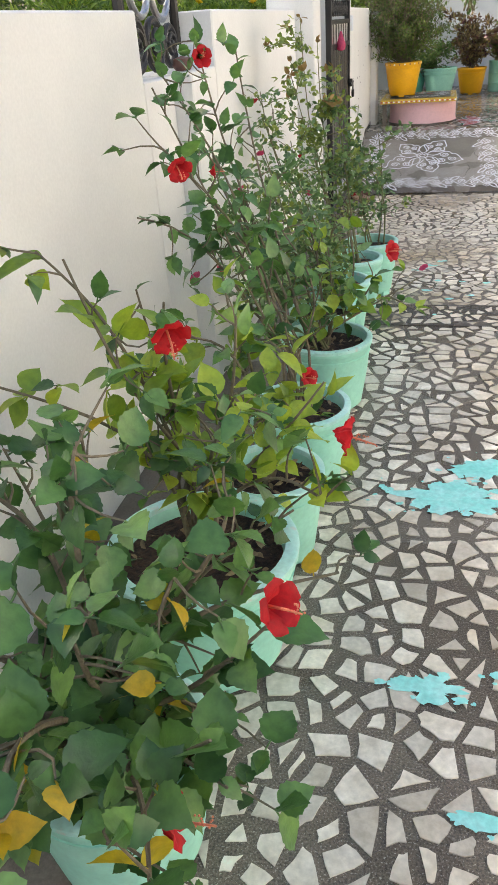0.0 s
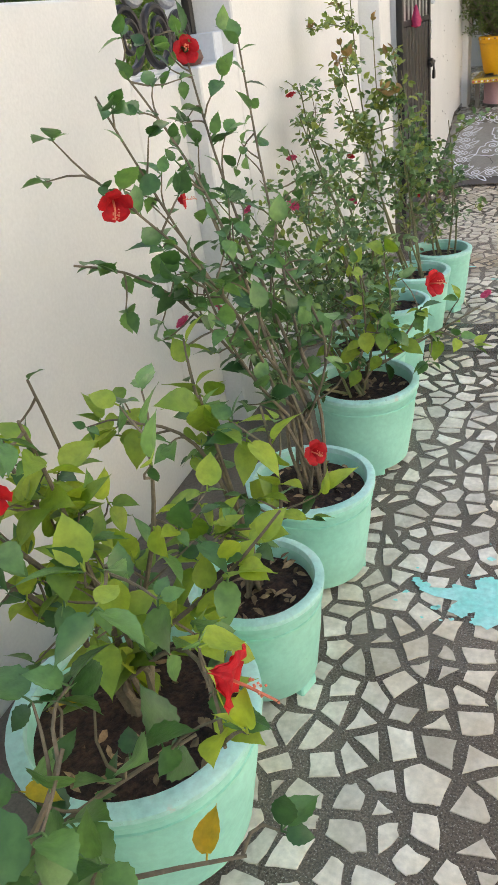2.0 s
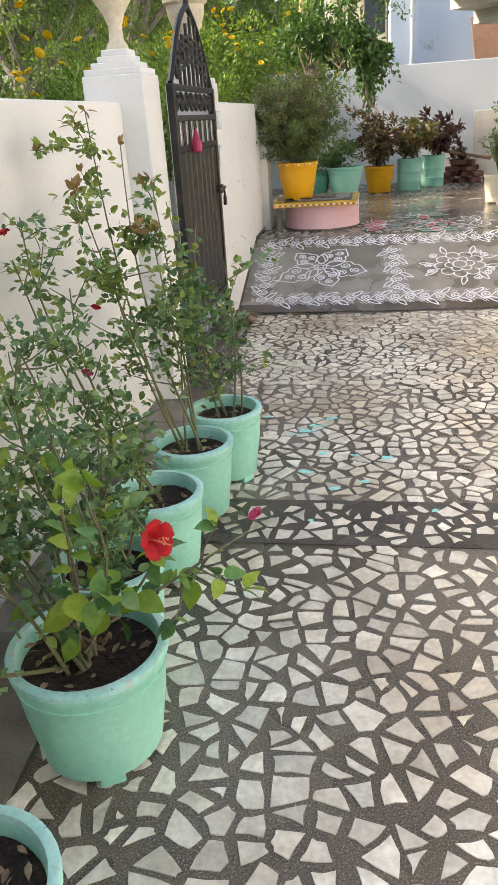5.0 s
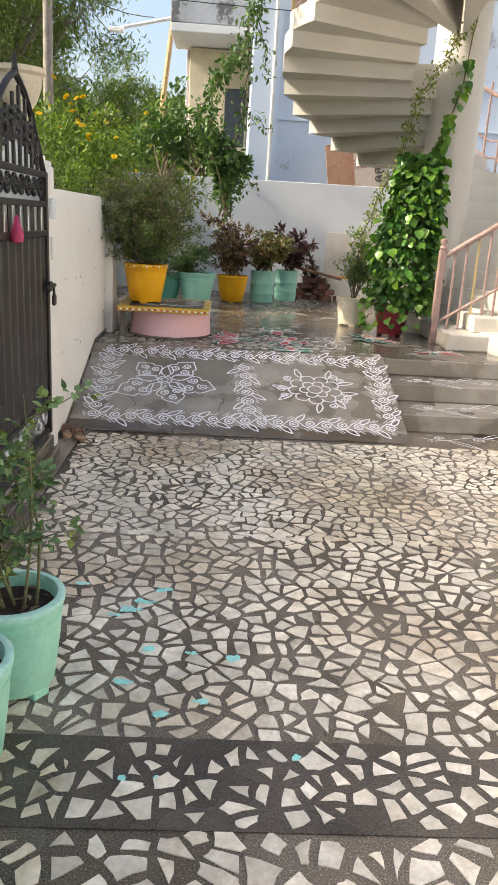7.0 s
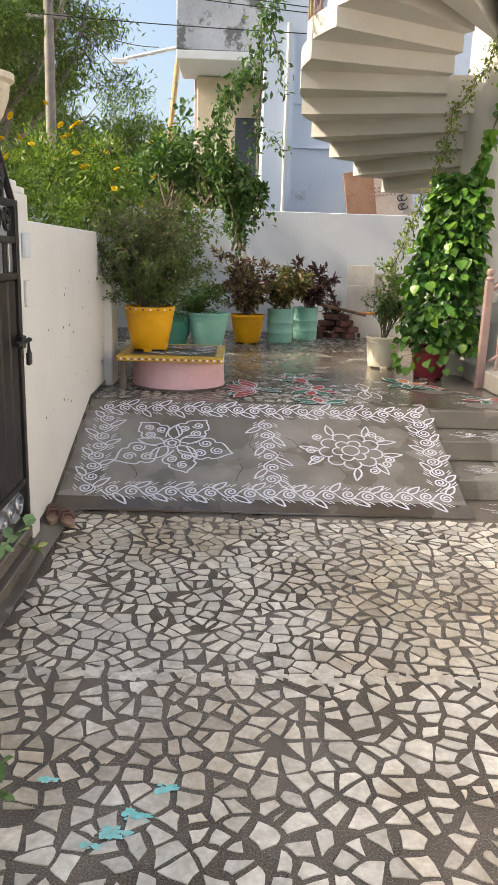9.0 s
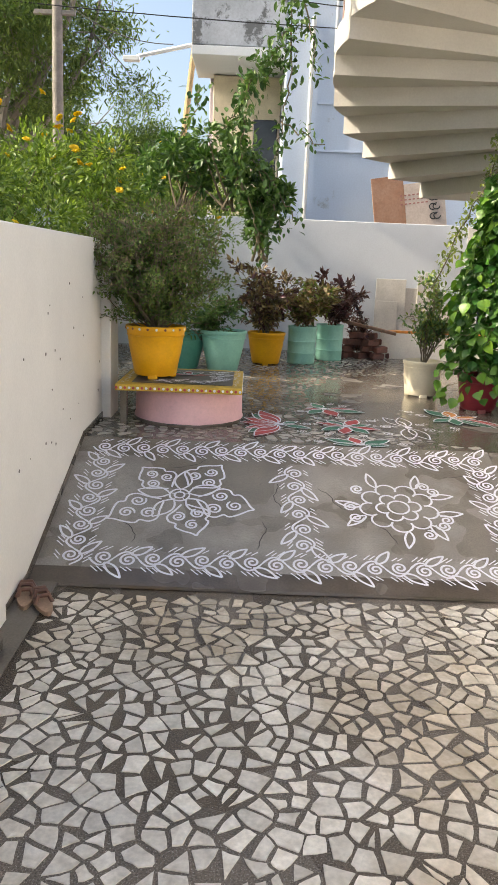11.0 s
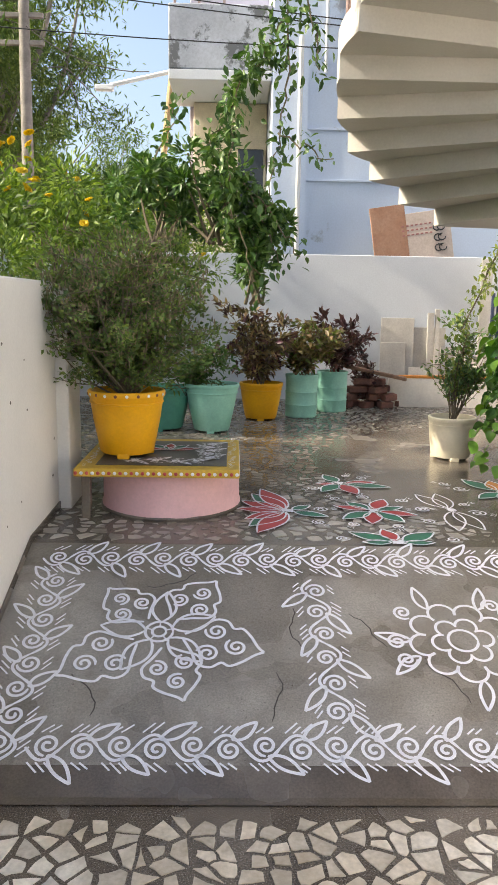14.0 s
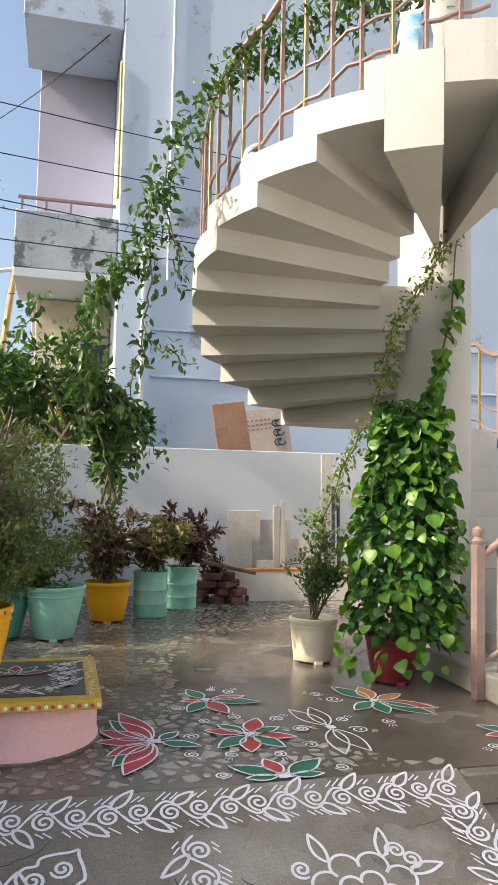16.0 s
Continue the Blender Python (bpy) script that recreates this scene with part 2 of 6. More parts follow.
L_ROSEYOUNG = mat("young_rose_leaf", (0.22, 0.28, 0.07), (0.16, 0.22, 0.06), 0.5, 9, 40, 0.1, island=0.35, leaf=0.3)
L_TULSI = mat("tulsi_leaf", (0.15, 0.225, 0.055), (0.085, 0.145, 0.04), 0.6, 6, 40, 0.1, island=0.45, leaf=0.25)
L_TULSISEED = mat("tulsi_seed_spike", (0.25, 0.19, 0.12), (0.19, 0.16, 0.09), 0.8, 4, 40, 0.1, island=0.35)
L_CROTON = mat("croton_leaf", (0.30, 0.25, 0.10), (0.15, 0.09, 0.05), 0.4, 7, 40, 0.1, island=0.5, leaf=0.15)
L_CROTONDARK = mat("dark_purple_leaf", (0.085, 0.03, 0.04), (0.13, 0.07, 0.05), 0.4, 7, 40, 0.1, island=0.5, leaf=0.12)
L_POTHOS = mat("money_plant_leaf", (0.13, 0.29, 0.035), (0.075, 0.20, 0.03), 0.38, 14, 60, 0.1, rnd=0.35, leaf=0.22)
# darker copy of the money plant green: shade inside the foliage, put into the colour
L_POTHOSIN = mat("money_plant_shaded_inner_leaf", (0.055, 0.17, 0.03), (0.04, 0.12, 0.025), 0.35, 14, 60, 0.1, island=0.35, leaf=0.22)
L_VINE = mat("creeper_leaf", (0.08, 0.17, 0.04), (0.055, 0.125, 0.035), 0.45, 5, 40, 0.1, island=0.45, leaf=0.25)
L_HEDGE = mat("hedge_leaf", (0.18, 0.28, 0.05), (0.125, 0.21, 0.04), 0.5, 2, 40, 0.1, island=0.45, leaf=0.28)
L_TREE = mat("tree_leaf", (0.12, 0.20, 0.045), (0.075, 0.135, 0.032), 0.55, 0.7, 40, 0.1, island=0.45, leaf=0.25)
P_RED = mat("red_hibiscus_petal", (0.52, 0.004, 0.012), (0.40, 0.003, 0.010), 0.75, 30, 80, 0.2, leaf=0.2)
P_PINK = mat("pink_rose_petal", (0.60, 0.05, 0.16), (0.50, 0.04, 0.13), 0.55, 30, 80, 0.2, leaf=0.2)
P_STAMEN = mat("orange_stamen", (0.75, 0.22, 0.12), None, 0.6, 30, 80, 0.1)
P_YELLOW = mat("yellow_petal", (0.80, 0.55, 0.01), (0.72, 0.46, 0.01), 0.6, 30, 80, 0.1, leaf=0.2)
P_ORANGE = mat("orange_young_leaf", (0.32, 0.15, 0.06), (0.26, 0.17, 0.06), 0.55, 30, 80, 0.1, leaf=0.2, rnd=0.2)


# ---- geometry helpers (plan units in, metres out) ----
class Geo:
    def __init__(self):
        self.v, self.f = [], []

    def add(self, verts, faces):
        n = len(self.v)
        self.v.extend([tuple(p) for p in verts])
        self.f.extend([tuple(i + n for i in q) for q in faces])
        return self

    def box(self, x0, x1, y0, y1, z0, z1, b=0.004, m=None):
        b = min(b, (x1 - x0) * 0.3, (y1 - y0) * 0.3, (z1 - z0) * 0.3)
        vs, ix = [], {}
        for i in (0, 1):
            for j in (0, 1):
                for k in (0, 1):
                    c = ((x0, x1)[i], (y0, y1)[j], (z0, z1)[k])
                    d = (b if i == 0 else -b, b if j == 0 else -b, b if k == 0 else -b)
                    for a in range(3):
                        p = [c[q] + (d[q] if q != a else 0) for q in range(3)]
                        ix[i, j, k, a] = len(vs)
                        vs.append(p)
        fs = []
        for a in range(3):
            u, w = (a + 1) % 3, (a + 2) % 3
            for s in (0, 1):
                def key(p, q):
                    t = [0, 0, 0]
                    t[a], t[u], t[w] = s, p, q
                    return ix[(*t, a)]
                q4 = [key(0, 0), key(1, 0), key(1, 1), key(0, 1)]
                fs.append(q4 if s else q4[::-1])
        for a in range(3):
            u, w = (a + 1) % 3, (a + 2) % 3
            for p in (0, 1):
                for q in (0, 1):
                    def key2(s, ax):
                        t = [0, 0, 0]
                        t[a], t[u], t[w] = s, p, q
                        return ix[(*t, ax)]
                    fs.append([key2(0, u), key2(1, u), key2(1, w), key2(0, w)] if p == q else [key2(0, w), key2(1, w), key2(1, u), key2(0, u)])
        for i in (0, 1):
            for j in (0, 1):
                for k in (0, 1):
                    t = [ix[i, j, k, a] for a in range(3)]
                    fs.append(t if (i + j + k) % 2 else t[::-1])
        if m is not None:
            vs = [m @ Vector(p) for p in vs]
        return self.add(vs, fs)

    def lathe(self, prof, n=28, cx=0.0, cy=0.0, wob=0.0, m=None, cap=True, base=True):
        vs = []
        for r, z in prof:
            for i in range(n):
                a = 2 * math.pi * i / n
                rr = r * (1 + wob * noise.noise(Vector((math.cos(a) * 2, math.sin(a) * 2, z * 6 + cx * 9))))
                vs.append((cx + rr * math.cos(a), cy + rr * math.sin(a), z))
        fs = [(j * n + i, j * n + (i + 1) % n, (j + 1) * n + (i + 1) % n, (j + 1) * n + i) for j in range(len(prof) - 1) for i in range(n)]
        if base and prof[0][0] > 1e-6:
            fs.append(tuple(range(n))[::-1])
        if cap and prof[-1][0] > 1e-6:
            fs.append(tuple((len(prof) - 1) * n + i for i in range(n)))
        if m is not None:
            vs = [m @ Vector(p) for p in vs]
        return self.add(vs, fs)

    def tube(self, pts, r0, r1=None, n=6):
        pts = [Vector(p) for p in pts]
        r1 = r0 if r1 is None else r1
        vs, k = [], len(pts)
        up = Vector((0.31, 0.17, 0.93))
        for i, p in enumerate(pts):
            d = (pts[min(i + 1, k - 1)] - pts[max(i - 1, 0)]).normalized()
            a = d.cross(up)
            if a.length < 1e-3:
                a = d.cross(Vector((1, 0, 0)))
            a.normalize()
            b = d.cross(a)
            r = r0 + (r1 - r0) * i / max(1, k - 1)
            for j in range(n):
                t = 2 * math.pi * j / n
                vs.append(p + a * (r * math.cos(t)) + b * (r * math.sin(t)))
        fs = [(j * n + i, j * n + (i + 1) % n, (j + 1) * n + (i + 1) % n, (j + 1) * n + i) for j in range(k - 1) for i in range(n)]
        fs += [tuple(range(n))[::-1], tuple((k - 1) * n + i for i in range(n))]
        return self.add(vs, fs)

    def prism(self, poly, z0, z1):
        n = len(poly)
        vs = [(x, y, z0) for x, y in poly] + [(x, y, z1) for x, y in poly]
        fs = [tuple(range(n))[::-1], tuple(range(n, 2 * n))] + [(i, (i + 1) % n, n + (i + 1) % n, n + i) for i in range(n)]
        return self.add(vs, fs)


def link_mesh(name, g, material, parent=None, label="", smooth=False):
    me = bpy.data.meshes.new(name)
    me.from_pydata((np.array(g.v, dtype=float) * U).tolist(), [], g.f)
    me.materials.append(material)
    if smooth:
        me.polygons.foreach_set("use_smooth", [True] * len(me.polygons))
        if smooth != 2:
            me.set_sharp_from_angle(angle=radians(38))
    me.update()
    ob = new(name, me)
    if parent is not None:
        ob.parent = parent
    if label:
        ob["label"] = label
    return ob


def part(name, g, material, parent, label="", smooth=False):
    return link_mesh(name, g, material, parent, label, smooth)


def structure(name, g, material, label, category, smooth=False):
    return tagged(link_mesh(name, g, material, smooth=smooth), label, category, kind="structure")


def thing(name, x, y, z, rz, label, category, group=""):
    ob = new(name)
    ob.matrix_basis = pose(x * U, y * U, z * U, 0, 0, rz)
    return tagged(ob, label, category, group)


def at(x, y, z, rx=0, ry=0, rz=0):
    return pose(x * U, y * U, z * U, rx, ry, rz)


LEAF = {  # u along, v across (half), w lift
    "oval": ([(0, 0, 0), (0.3, 0.42, 0.06), (0.62, 0.40, 0.05), (1, 0, -0.06), (0.62, -0.40, 0.05), (0.3, -0.42, 0.06), (0.3, 0, 0), (0.62, 0, 0)],
             [(0, 6, 1), (6, 7, 2, 1), (7, 3, 2), (0, 5, 6), (6, 5, 4, 7), (7, 4, 3)]),
    "thin": ([(0, 0, 0), (0.45, 0.3, 0.05), (1, 0, -0.05), (0.45, -0.3, 0.05)], [(0, 2, 1), (0, 3, 2)]),
}


def leaf_cloud(g, pos, dirs, length, width, rng, shape="thin", droop=0.0):
    """Many leaves in one geometry, each along its own direction with a random turn about it."""
    tv, tf = LEAF[shape]
    tv = np.array(tv)
    pos, dirs = np.asarray(pos, float), np.asarray(dirs, float)
    n = len(pos)
    if n == 0:
        return
    dirs = dirs + rng.normal(0, 0.35, (n, 3))
    dirs[:, 2] -= droop
    dirs /= np.linalg.norm(dirs, axis=1)[:, None] + 1e-9
    ref = rng.normal(0, 0.5, (n, 3)) + np.array((0, 0, 1.0))
    side = np.cross(dirs, ref)
    side /= np.linalg.norm(side, axis=1)[:, None] + 1e-9
    up = np.cross(side, dirs)
    L = length * rng.uniform(0.6, 1.2, n)
    W = L * width
    P = pos[:, None, :] + dirs[:, None, :] * (tv[None, :, 0:1] * L[:, None, None]) + side[:, None, :] * (tv[None, :, 1:2] * W[:, None, None]) + up[:, None, :] * (tv[None, :, 2:3] * L[:, None, None])
    base = len(g.v)
    k = len(tv)
    g.v.extend(map(tuple, P.reshape(-1, 3).tolist()))
    for i in range(n):
        o = base + i * k
        g.f.extend([tuple(o + j for j in q) for q in tf])


# ---- ground, floors, walls ----
Z2 = 0.40                                   # level of the upper court
XN, XB, XA, XP = -0.84, -0.98, -1.06, -0.86  # faces of the street wall: north, middle, south stretch, gate pillars
TOP = 1.52

structure("ground", Geo().box(-600, 600, -600, 600, -0.5, -0.16, 0), M_GROUND, "bare brown earth and street around the house", "ground")
structure("floor", Geo().box(-1.35, 4.4, -4.0, 7.64, -0.15, 0.0, 0), M_MORTAR, "wet grey mortar floor set with broken white marble chips", "floor")
structure("cement_band", Geo().box(-0.9, 4.3, 3.86, 4.19, 0.0005, 0.004, 0), M_DARKSTRIP, "dark cement repair band across the chip floor", "floor band")
structure("court", Geo().box(-2.6, 6.0, 8.47, 13.9, -0.15, Z2, 0), M_CEMENT, "wet dark cement floor of the raised court", "floor")
g = Geo()
g.add([(-0.99, 7.30, 0), (1.52, 7.30, 0), (1.52, 8.468, 0), (-0.99, 8.468, 0), (-0.99, 7.30, 0.004), (1.52, 7.30, 0.004), (1.52, 8.468, Z2 - 0.001), (-0.99, 8.468, Z2 - 0.001)],
      [(3, 2, 1, 0), (4, 5, 6, 7), (0, 1, 5, 4), (1, 2, 6, 5), (2, 3, 7, 6), (3, 0, 4, 7)])
structure("ramp", g, M_RAMP, "sloping grey cement ramp painted with white rangoli", "ramp")
g = Geo()
g.box(-0.99, -0.70, 5.0, 7.30, 0.0005, 0.012, 0.003).box(-1.059, -0.62, -4.0, 4.998, 0.0005, 0.010, 0.003)
structure("gutter_strip", g, M_CEMENT, "smooth damp cement strip along the foot of the wall", "floor strip")

steps = thing("steps", 0, 0, 0, 0, "three low grey cement steps with white rangoli on the treads", "steps")
steps["kind"] = "structure"
for i, (y0, z) in enumerate(((7.62, 0.133), (8.04, 0.267), (8.40, 0.398))):
    part("step", Geo().box(1.525, 4.3, y0, 8.466, 0.0 if i == 0 else (0.134, 0.268)[i - 1], z, 0.008), M_RAMP, steps)

g = Geo()
g.box(XA - 0.18, XA, -4.0, 2.76, 0, TOP, 0.006).box(XA - 0.18, XA, 2.761, 3.08, 0, 1.30, 0.006).box(XB - 0.26, XB, 3.081, 3.42, 0, 1.31, 0.006).box(XB - 0.26, XB, 3.421, 5.33, 0, TOP, 0.006)
wall_street = structure("wall_street", g, M_WALL, "white plastered street wall with a lowered bay for a grille", "wall")
structure("wall_street_north", Geo().box(XN - 0.2, XN, 6.931, 9.02, 0, TOP + 0.01, 0.006), M_WALL, "white plastered wall beside the ramp with small chips", "wall")
structure("wall_corner", Geo().box(XN - 0.3, XN + 0.06, 9.021, 9.30, 0, TOP - 0.02, 0.006).box(-2.6, XN - 0.02, 9.301, 9.5, 0, 1.40, 0.006), M_WALL, "white wall corner behind the tulsi platform", "wall")
structure("wall_rear", Geo().box(-2.6, 6.0, 13.6, 13.8, 0, 1.98, 0.006), M_BACKWALL, "pale blue-grey compound wall at the back", "wall")
structure("wall_rear_west", Geo().box(-2.8, -2.6, 9.3, 13.8, 0, 1.5, 0.006), M_BACKWALL, "pale compound wall on the street side", "wall")
# unseen east walls, added to close the court and reflect sun as fill
structure("wall_house", Geo().box(4.3, 4.5, -4.0, 9.0, 0, 3.4, 0.006).box(5.8, 6.0, 9.0, 13.6, 0, 3.0, 0.006), M_WALL, "unseen plain wall added to close the court and bounce light", "wall")
structure("wall_south", Geo().box(-1.3, 4.4, -4.2, -4.0, 0, 2.2, 0.006), M_WALL, "plain white wall behind", "wall")

board_line = [(6.935, 0.0), (7.30, 0.004), (8.468, Z2), (9.018, Z2)]
g = Geo()
for x in (XN + 0.001, XN + 0.008):
    g.v.extend([(x, y, z + 0.001) for y, z in board_line] + [(x, y, z + 0.03 + 0.01 * (i % 2)) for i, (y, z) in enumerate(board_line)])
for i in range(3):
    g.f += [(8 + i, 9 + i, 13 + i, 12 + i), (4 + i, 12 + i, 13 + i, 5 + i), (i, i + 4, i + 5, i + 1)]
structure("baseboard", g, M_WETEDGE, "dark damp line along the foot of the white wall", "baseboard")
dots = random.Random(23)
for i in range(22):
    y, z = dots.uniform(7.2, 9.0), dots.uniform(0.45, 1.35)
    r = dots.uniform(0.003, 0.010)
    part("paint_chip", Geo().lathe([(r, 0.0), (r * 0.8, 0.0015), (0.0, 0.002)], 7, wob=0.5, m=Matrix.Translation((XN + 0.0005, y, z)) @ Matrix.Rotation(math.pi / 2, 4, "Y")), M_SLAB, bpy.data.objects["wall_street_north"], "dark chip in the paint")


def gate_pillar(y0, y1, face=XP):
    p = thing("gate_pillar", 0, 0, 0, 0, "white plastered gate pillar with stepped cap and cream urn", "pillar", "gate pillars")
    xc, yc, h = face - 0.15, (y0 + y1) / 2, 1.64
    part("shaft", Geo().box(face - 0.30, face, y0, y1, 0, h, 0.006), M_WALL, p)
    r = (y1 - y0) / 2
    for i, (k, z) in enumerate(((0.93, h), (0.74, h + 0.028), (0.56, h + 0.056), (0.44, h + 0.084))):
        part("cap_step", Geo().box(xc - 0.15 * k, xc + 0.15 * k, yc - r * k, yc + r * k, z, z + 0.028, 0.004), M_WALL, p)
    z = h + 0.112
    prof = [(0.055, z), (0.05, z + 0.02), (0.035, z + 0.04), (0.032, z + 0.10), (0.05, z + 0.15), (0.09, z + 0.21), (0.115, z + 0.28), (0.12, z + 0.33), (0.14, z + 0.345), (0.14, z + 0.37), (0.11, z + 0.375), (0.10, z + 0.34), (0.0, z + 0.33)]
    part("urn", Geo().lathe(prof, 28, xc, yc), M_CREAM, p, "cream flared plaster urn", True)
    return p


gate_pillar(5.331, 5.62)
north = gate_pillar(6.71, 6.93, -0.81)
part("bell_box", Geo().box(-0.81, -0.785, 6.80, 6.87, 1.36, 1.47, 0.006), M_BACKWALL, north, "grey door-bell box")
part("switch_plate", Geo().box(-0.81, -0.795, 6.81, 6.87, 1.14, 1.26, 0.004), M_WALL, north, "white switch plate")


def scroll(cx, cz, r, turns, n=26, a0=0.0, flip=1):
    return [(0, cx + flip * r * (1 - i / n * 0.8) * math.cos(a0 + turns * 2 * math.pi * i / n), cz + r * (1 - i / n * 0.8) * math.sin(a0 + turns * 2 * math.pi * i / n)) for i in range(n + 1)]


def iron_gate():
    y0, y1, z0, z1 = 5.63, 6.70, 0.15, 1.60
    p = thing("iron_gate", XP + 0.05, 0, 0, 0, "closed black wrought-iron gate leaf with pointed scroll top", "gate")
    for y in (y0, y1 - 0.04):
        part("stile", Geo().box(-0.02, 0.02, y, y + 0.04, z0, z1, 0.003), M_IRON, p)
    for z in (z0, 0.34, 1.27, 1.42, z1 - 0.03):
        part("rail", Geo().box(-0.016, 0.016, y0 + 0.04, y1 - 0.04, z, z + 0.03, 0.003), M_IRON, p)
    n = 8
    for i in range(n):
        y = y0 + 0.05 + (y1 - y0 - 0.10) * (i + 0.5) / n
        part("slat", Geo().box(-0.012, 0.012, y - 0.052, y + 0.052, 0.37, 1.27, 0.008), M_IRON, p)
    for i in range(8):
        y = y0 + 0.05 + (y1 - y0 - 0.10) * (i + 0.5) / 8
        part("scroll", Geo().tube(scroll(y, 1.51, 0.055, 1.6, flip=(-1) ** i), 0.009), M_IRON, p, smooth=True)
        part("scroll", Geo().tube(scroll(y, 0.26, 0.058, 1.6, flip=(-1) ** i), 0.008), M_STEEL, p, "pale grey scroll", smooth=True)
    for i in range(14):
        y = y0 + 0.05 + (y1 - y0 - 0.10) * (i + 0.5) / 14
        part("panel_bar", Geo().box(-0.006, 0.006, y - 0.022, y + 0.022, 1.30, 1.42, 0.002), M_STEEL if i % 2 else M_IRON, p)
    yc, half = (y0 + y1) / 2, (y1 - y0) / 2 - 0.02
    arch = []
    for i in range(25):
        t = i / 24 * 2 - 1
        a = abs(t)
        arch.append((0, yc + t * half, z1 + (0.40 * (1 - a) ** 1.25 + 0.10 * math.sin(math.pi * (1 - a)))))
    part("arch_bar", Geo().tube(arch, 0.016), M_IRON, p, smooth=True)
    for i in range(-3, 4):
        y = yc + i * 0.11
        hgt = 0.40 * (1 - abs(i * 0.11) / half) ** 1.25 + 0.10 * math.sin(math.pi * (1 - abs(i * 0.11) / half))
        part("arch_scroll", Geo().tube(scroll(y, z1 + hgt * 0.45, min(0.085, hgt * 0.44), 1.9, flip=(-1) ** i), 0.011), M_IRON, p, smooth=True)
        part("arch_picket", Geo().tube([(0, y + 0.05, z1), (0, y + 0.05, z1 + max(0.03, hgt - 0.05))], 0.010), M_IRON, p)
    part("finial", Geo().lathe([(0.0, z1 + 0.39), (0.018, z1 + 0.40), (0.012, z1 + 0.44), (0.0, z1 + 0.50)], 10, 0, yc), M_IRON, p, smooth=True)
    lock = part("bolt", Geo().tube([(0.035, y1 - 0.16, 1.0), (0.035, y1 + 0.05, 1.0)], 0.012).box(0.018, 0.045, y1 - 0.10, y1 - 0.04, 0.975, 1.03), M_IRON, p, "black sliding bolt")
    part("padlock", Geo().box(0.03, 0.05, y1 - 0.01, y1 + 0.03, 0.89, 0.95, 0.006).tube([(0.04, y1 - 0.005, 0.95), (0.04, y1 + 0.01, 0.99), (0.04, y1 + 0.025, 0.95)], 0.005), M_IRON, lock, "hanging padlock")
    part("tassel", Geo().lathe([(0.0, 1.25), (0.028, 1.26), (0.034, 1.29), (0.02, 1.33), (0.008, 1.37), (0.0, 1.38)], 10, 0.04, 5.97), P_PINK, p, "faded pink hanging tassel", True)


iron_gate()
sill = Geo().box(XP - 0.25, XP + 0.11, 5.621, 6.709, 0.0, 0.06, 0.006).box(XP - 0.25, XP + 0.075, 5.622, 6.708, 0.061, 0.13, 0.008)
structure("gate_sill", sill, M_CEMENT, "raised wet cement sill under the gate", "sill")


def grille():
    p = thing("wall_grille", XA - 0.07, 2.79, 1.31, 0, "black ornamental iron grille with steel rings in the wall gap", "grille")
    def bar(pts, r=0.012, m=M_IRON, nm="scroll_bar"):
        part(nm, Geo().tube(pts, r, n=8), m, p, smooth=True)
    bar([(0, 0.0, 0), (0, 0.0, 0.34), (0, 0.05, 0.44), (0, 0.3, 0.50), (0, 0.52, 0.42), (0, 0.59, 0.30), (0, 0.60, 0.0)], 0.02, nm="frame_bar")
    for cy, cz, r in ((0.12, 0.10, 0.085), (0.32, 0.10, 0.085), (0.50, 0.09, 0.07), (0.2, 0.29, 0.095), (0.43, 0.28, 0.095)):
        ring = [(0.0, cy + r * math.cos(a), cz + r * math.sin(a)) for a in np.linspace(0, 2 * math.pi, 22)]
        bar(ring, 0.014, M_STEEL if r > 0.09 else M_IRON, "ring")
        bar([(0.01, q[1], q[2]) for q in scroll(cy, cz, r * 0.7, 1.4)], 0.009)
    part("foot_block", Geo().box(0.0, 0.10, 0.56, 0.64, 0.0, 0.09, 0.004), M_BACKWALL, p, "white mounting block")


grille()
ob = link_mesh("clay_lump", Geo().lathe([(0.0, 0), (0.03, 0.003), (0.042, 0.02), (0.035, 0.045), (0.0, 0.055)], 12), M_BROWNBALL, smooth=True)
ob.matrix_basis = at(XB - 0.06, 3.16, 1.31)
tagged(ob, "small brown clay lump on the wall ledge", "clay")


# ---- rangoli ----
def ramp_at(x, s):
    k = s / 1.235
    return (x, 7.30 + 1.168 * k, 0.004 + (Z2 - 0.005) * k + 0.0035)


def ribbon(g, pts, w, place):
    pts = [Vector((p[0], p[1])) for p in pts]
    n = len(pts)
    if n < 2:
        return
    vs = []
    for i, p in enumerate(pts):
        d = pts[min(i + 1, n - 1)] - pts[max(i - 1, 0)]
        if d.length < 1e-6:
            d = Vector((1, 0))
        d.normalize()
        q = Vector((-d.y, d.x)) * (w / 2) * (0.65 if i in (0, n - 1) else 1.0)
        vs += [place(*(p + q)), place(*(p - q))]
    g.add(vs, [(2 * i, 2 * i + 1, 2 * i + 3, 2 * i + 2) for i in range(n - 1)])


def spiral2(cx, cy, r, turns, a0, flip=1, n=22):
    return [(cx + r * (1 - 0.85 * i / n) * math.cos(a0 + flip * turns * 2 * math.pi * i / n), cy + r * (1 - 0.85 * i / n) * math.sin(a0 + flip * turns * 2 * math.pi * i / n)) for i in range(n + 1)]


